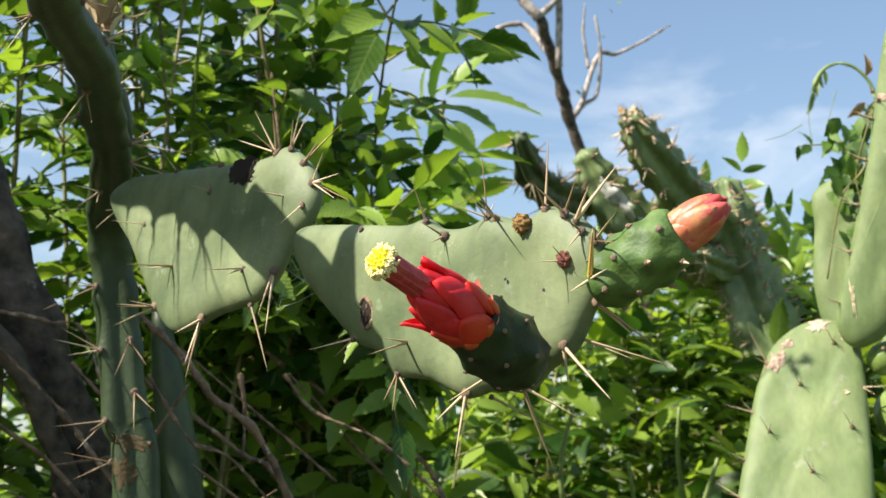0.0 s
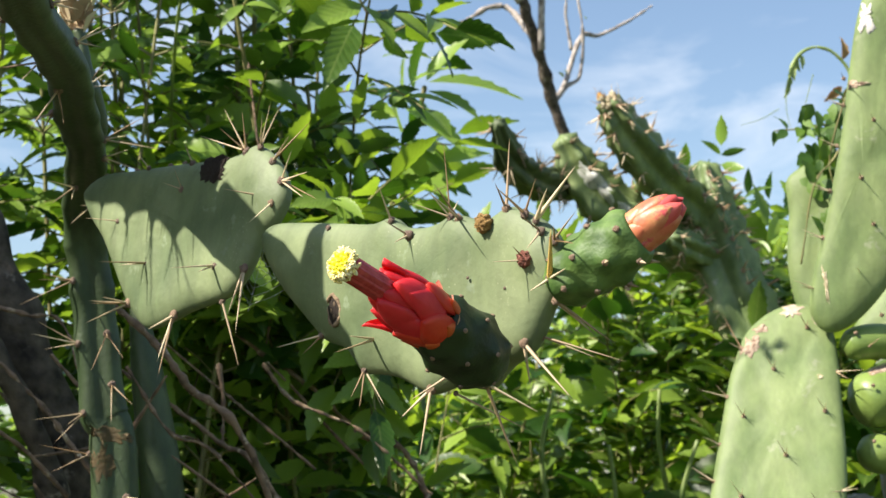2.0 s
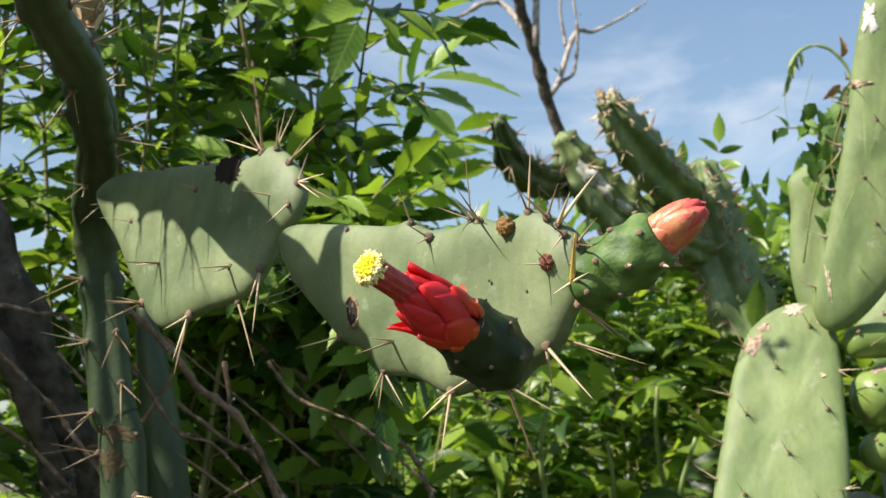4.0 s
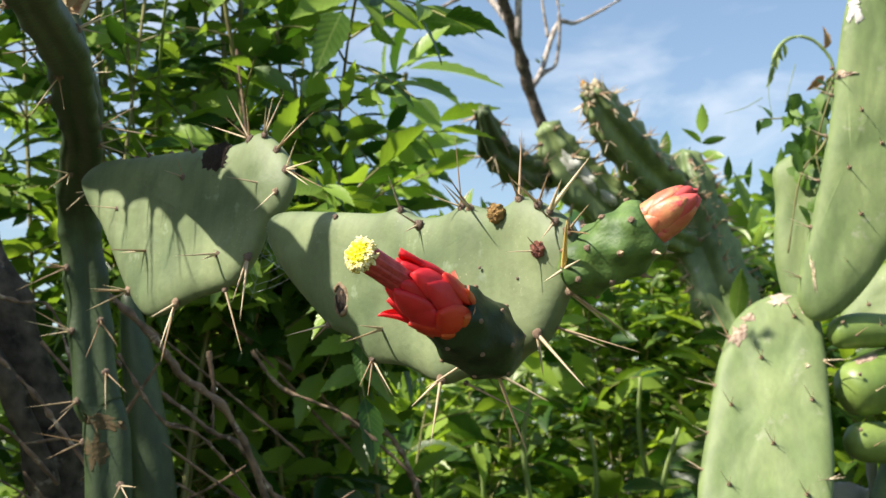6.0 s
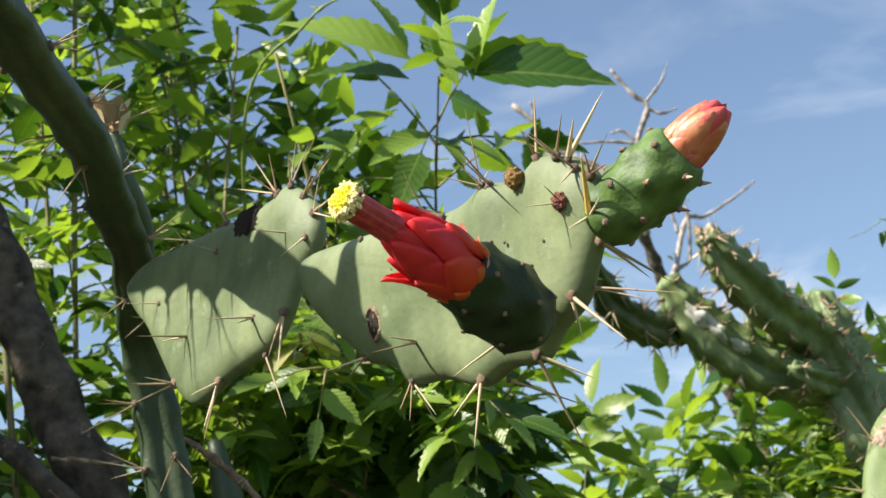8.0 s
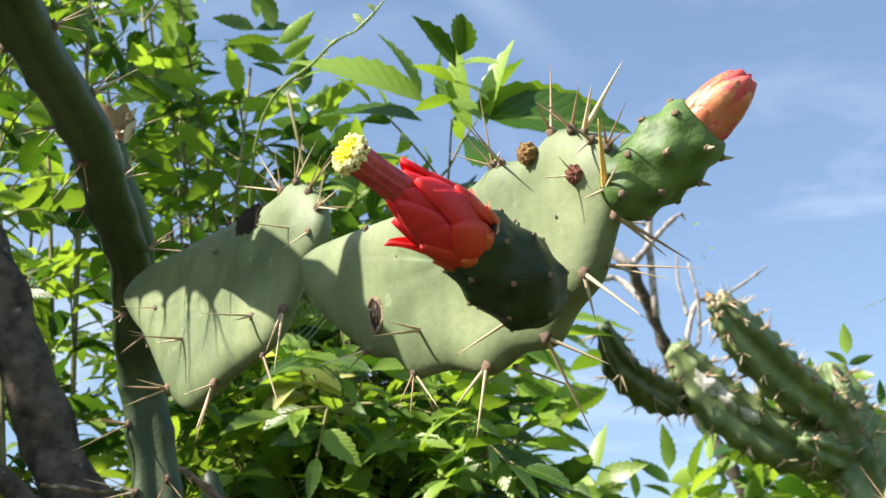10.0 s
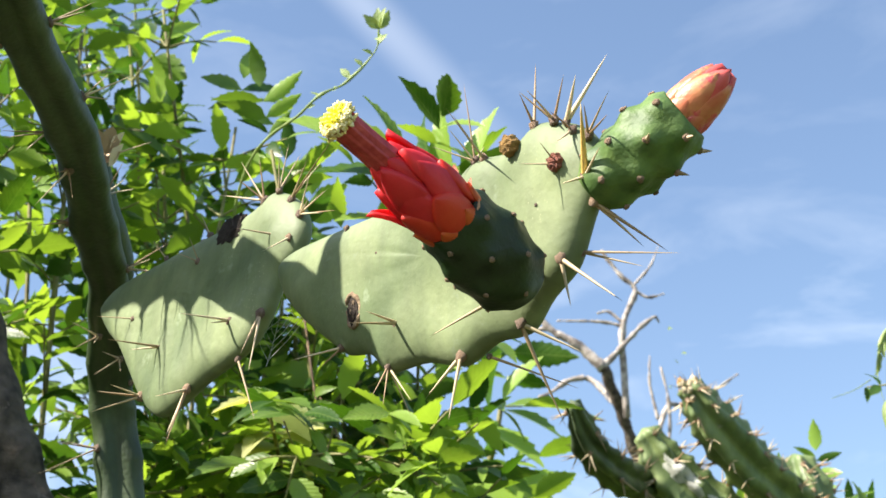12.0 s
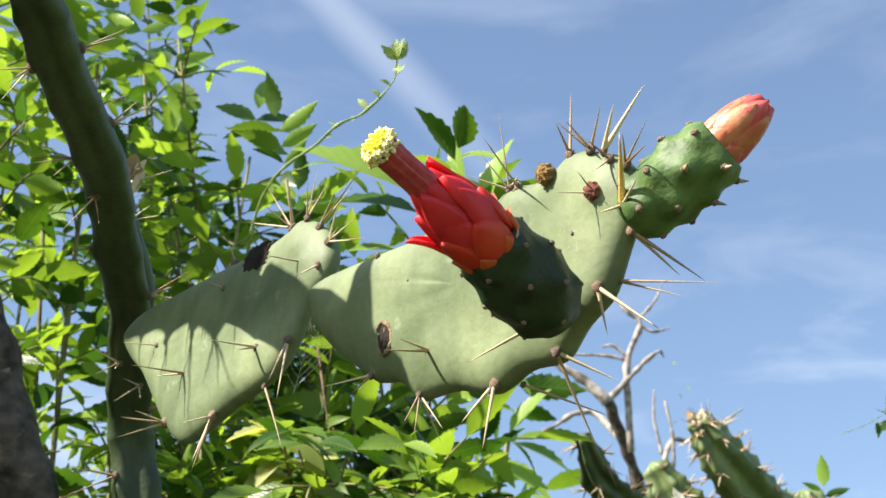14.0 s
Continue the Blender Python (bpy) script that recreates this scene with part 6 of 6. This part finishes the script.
# ---- climbing vine ----
def lobed_leaf():
    """A small three-lobed leaf of unit length along y."""
    rim = [(0, 0), (0.16, 0.10), (0.34, 0.12), (0.46, 0.26), (0.34, 0.36), (0.22, 0.44), (0.30, 0.60), (0.26, 0.78), (0.12, 0.92), (0, 1.0)]
    rim = rim + [(-x, y) for x, y in rim[-2:0:-1]]
    verts = [(x, y, 0.12 * abs(x) - 0.14 * y * y) for x, y in rim] + [(0, y, -0.14 * y * y - 0.01) for y in (0.3, 0.65)]
    n, faces = len(rim), []
    for i in range(n):
        k = (i + 1) % n
        m = n if (rim[i][1] + rim[k][1]) / 2 < 0.5 else n + 1
        faces.append((i, k, m))
    faces += [(n, 5, n + 1), (n + 1, n - 5, n)]
    return verts, faces


vine = thing("climbing_vine", (0.34, 0.80, 0), "thin green vine climbing over the cactus", "vine")
V1 = [(0.29, 0.72, -0.02), (0.287, 0.70, 1.0), (0.290, 0.69, 1.37), (0.296, 0.68, 1.42), (0.305, 0.68, 1.45), (0.318, 0.72, 1.485), (0.345, 0.80, 1.530), (0.375, 0.88, 1.56), (0.404, 0.95, 1.592)]
part("stem", tube(V1, [0.003, 0.0015, 0.0011, 0.0009], rings=90, seg=6, rough=0.0005, rough_scale=100), TWIG, vine)
HOOK = [(0.404, 0.95, 1.592), (0.400, 0.95, 1.606), (0.388, 0.95, 1.619), (0.374, 0.95, 1.6225), (0.362, 0.95, 1.617), (0.355, 0.95, 1.606), (0.352, 0.95, 1.593)]
part("shoot", tube(HOOK, [0.0013, 0.0014, 0.0014, 0.0013, 0.0016, 0.0019, 0.0007], rings=50, seg=8, rough=0.0004, rough_scale=200), SHOOT, vine, "pale green shoot with a drooping tip")
SIDE = [(0.345, 0.80, 1.530), (0.330, 0.80, 1.524), (0.300, 0.80, 1.521)]
part("stem", tube(SIDE, [0.001, 0.0008, 0.0005], rings=12, seg=5), TWIG, vine)
vleaf = [mesh_from("leaf", *lobed_leaf(), LEAF_VINE), mesh_from("leaf", *leaflet(4, 0.26, 0.04, 0.15), LEAF_VINE), mesh_from("leaf", *leaflet(5, 0.20, 0.05, 0.25), LEAF_VINE)]
fold_leaf, brown_leaf = mesh_from("leaf", *leaflet(4, 0.14, 0.10, 0.10), SHOOT), mesh_from("leaf", *leaflet(4, 0.17, 0.12, 0.45), LEAF_BROWN)
for k in range(9):      # folded leaflets of the drooping tip
    q = spline(HOOK[4:], 9)[k]
    part("leaf", fold_leaf, None, vine, "", leaf_pose(q, q + Vector((R3.uniform(-.006, .004), R3.uniform(-.004, .004), -R3.uniform(0.008, 0.015))), (R3.uniform(-1, 1), -1, 0.2), 1.2))
for p, d in [((0.400, 0.94, 1.590), (-0.008, 0, -0.020)), ((0.392, 0.94, 1.588), (-0.012, 0, -0.012)), ((0.396, 0.95, 1.612), (0.004, -0.004, 0.018))]:
    part("leaf", brown_leaf, None, vine, "withered brown leaf", leaf_pose(p, Vector(p) + Vector(d), (0.5, -0.8, 0.3), 1.2))
for q in spline(V1[4:], 22) + spline(SIDE, 8):
    for k in range(2):
        d = Vector((R3.uniform(-1, 0.7), R3.uniform(-1, 0.3), R3.uniform(-1.0, 0.3))).normalized() * R3.uniform(0.008, 0.018)
        part("leaf", R3.choice(vleaf), None, vine, "", leaf_pose(q, q + d, (R3.uniform(-.6, .6), -0.6, 0.6)))
for i in range(60):
    q = Vector((R3.uniform(0.268, 0.302), R3.uniform(0.600, 0.625), R3.uniform(1.425, 1.500)))
    d = Vector((R3.uniform(-0.6, 0.6), R3.uniform(-0.5, 0.1), R3.uniform(-1.4, -0.2))).normalized() * R3.uniform(0.009, 0.017)
    part("leaf", R3.choice(vleaf), None, vine, "", leaf_pose(q, q + d, (R3.uniform(-.8, .8), -0.7, 0.3)))
for pts in ([(0.305, 0.64, 1.39), (0.292, 0.612, 1.43), (0.282, 0.608, 1.46), (0.294, 0.61, 1.50), (0.318, 0.72, 1.49)], [(0.300, 0.60, 1.50), (0.285, 0.60, 1.465), (0.270, 0.60, 1.445), (0.262, 0.605, 1.40)],
            [(0.300, 0.60, 1.46), (0.286, 0.598, 1.43), (0.290, 0.598, 1.405)]):
    part("stem", tube(pts, [0.0006, 0.0006, 0.0005], rings=40, seg=6, rough=0.0004, rough_scale=150), TWIG, vine)
# a second, paler vine that reaches out of the shrub
pale_vine = thing("climbing_vine", (-0.10, 0.70, 0), "thin pale vine shoot reaching out of the shrub", "vine")
V2 = [(-0.10, 0.70, -0.02), (-0.12, 0.76, 1.0), (-0.118, 0.74, 1.42), (-0.0900, 0.56, 1.555), (-0.0451, 0.4868, 1.5751), (-0.0240, 0.4817, 1.5867), (-0.0088, 0.4753, 1.6003), (-0.0063, 0.4703, 1.6101)]
part("stem", tube(V2, [0.0016, 0.0012, 0.0010, 0.0009, 0.0008, 0.0007, 0.0006, 0.0004], rings=90, seg=6, rough=0.0004, rough_scale=150), SHOOT, pale_vine)
for q in spline(V2[4:], 9) + [Vector(V2[-1])] * 4:
    d = Vector((R3.uniform(-0.8, 0.8), R3.uniform(-0.6, 0.2), R3.uniform(-0.4, 1.0))).normalized() * R3.uniform(0.006, 0.012)
    part("leaf", fold_leaf, None, pale_vine, "", leaf_pose(q, q + d, (R3.uniform(-1, 1), -1, 0.3), 1.5))
# loose tendrils
for pts in ([(0.352, 0.95, 1.597), (0.349, 0.95, 1.575), (0.352, 0.95, 1.555)], [(0.372, 0.95, 1.60), (0.366, 0.95, 1.58), (0.362, 0.95, 1.568)], [(0.330, 0.90, 1.560), (0.316, 0.90, 1.552), (0.300, 0.90, 1.547)]):
    part("tendril", tube(pts, [0.0004, 0.0003, 0.0002], rings=14, seg=5), SHOOT, vine)

# a pale stone between the pads
stone = part("stone", lump(0.5, 1.4, 70, 3), STONE, None, "", Matrix.Translation((0.345, 0.66, 0.03)) @ Matrix.Diagonal((0.06, 0.05, 0.05, 1)))
tagged(stone, "pale stone lying on the ground", "stone")

# ---- spider silk between the pads ----
web = thing("spider_web", (-0.026, 0.185, 1.345), "wispy grey spider silk strung between the pads", "spider web")
hub = Vector((-0.0255, 0.190, 1.3440))
ends = [Vector(q) for q in ((-0.0300, 0.188, 1.3525), (-0.0215, 0.172, 1.3535), (-0.0165, 0.162, 1.3420), (-0.0130, 0.158, 1.3330), (-0.0290, 0.190, 1.3300), (-0.0330, 0.192, 1.3400))]
threads = [([hub, hub.lerp(e, 0.5) + Vector((0, 0, -0.0005)), e], 0.00007, 0.00006) for e in ends]
for s in (0.3, 0.5, 0.68, 0.85):
    for i in range(6):
        p, q = hub.lerp(ends[i], s + R3.uniform(-.05, .05)), hub.lerp(ends[(i + 1) % 6], s + R3.uniform(-.05, .05))
        threads.append(([p, p.lerp(q, 0.5) + Vector((0, 0, -0.0006)), q], 0.00006, 0.00006))
tagged(part("silk", mesh_from("silk", *thin_tubes(threads, 4), SILK), None, web), kind="stuff")
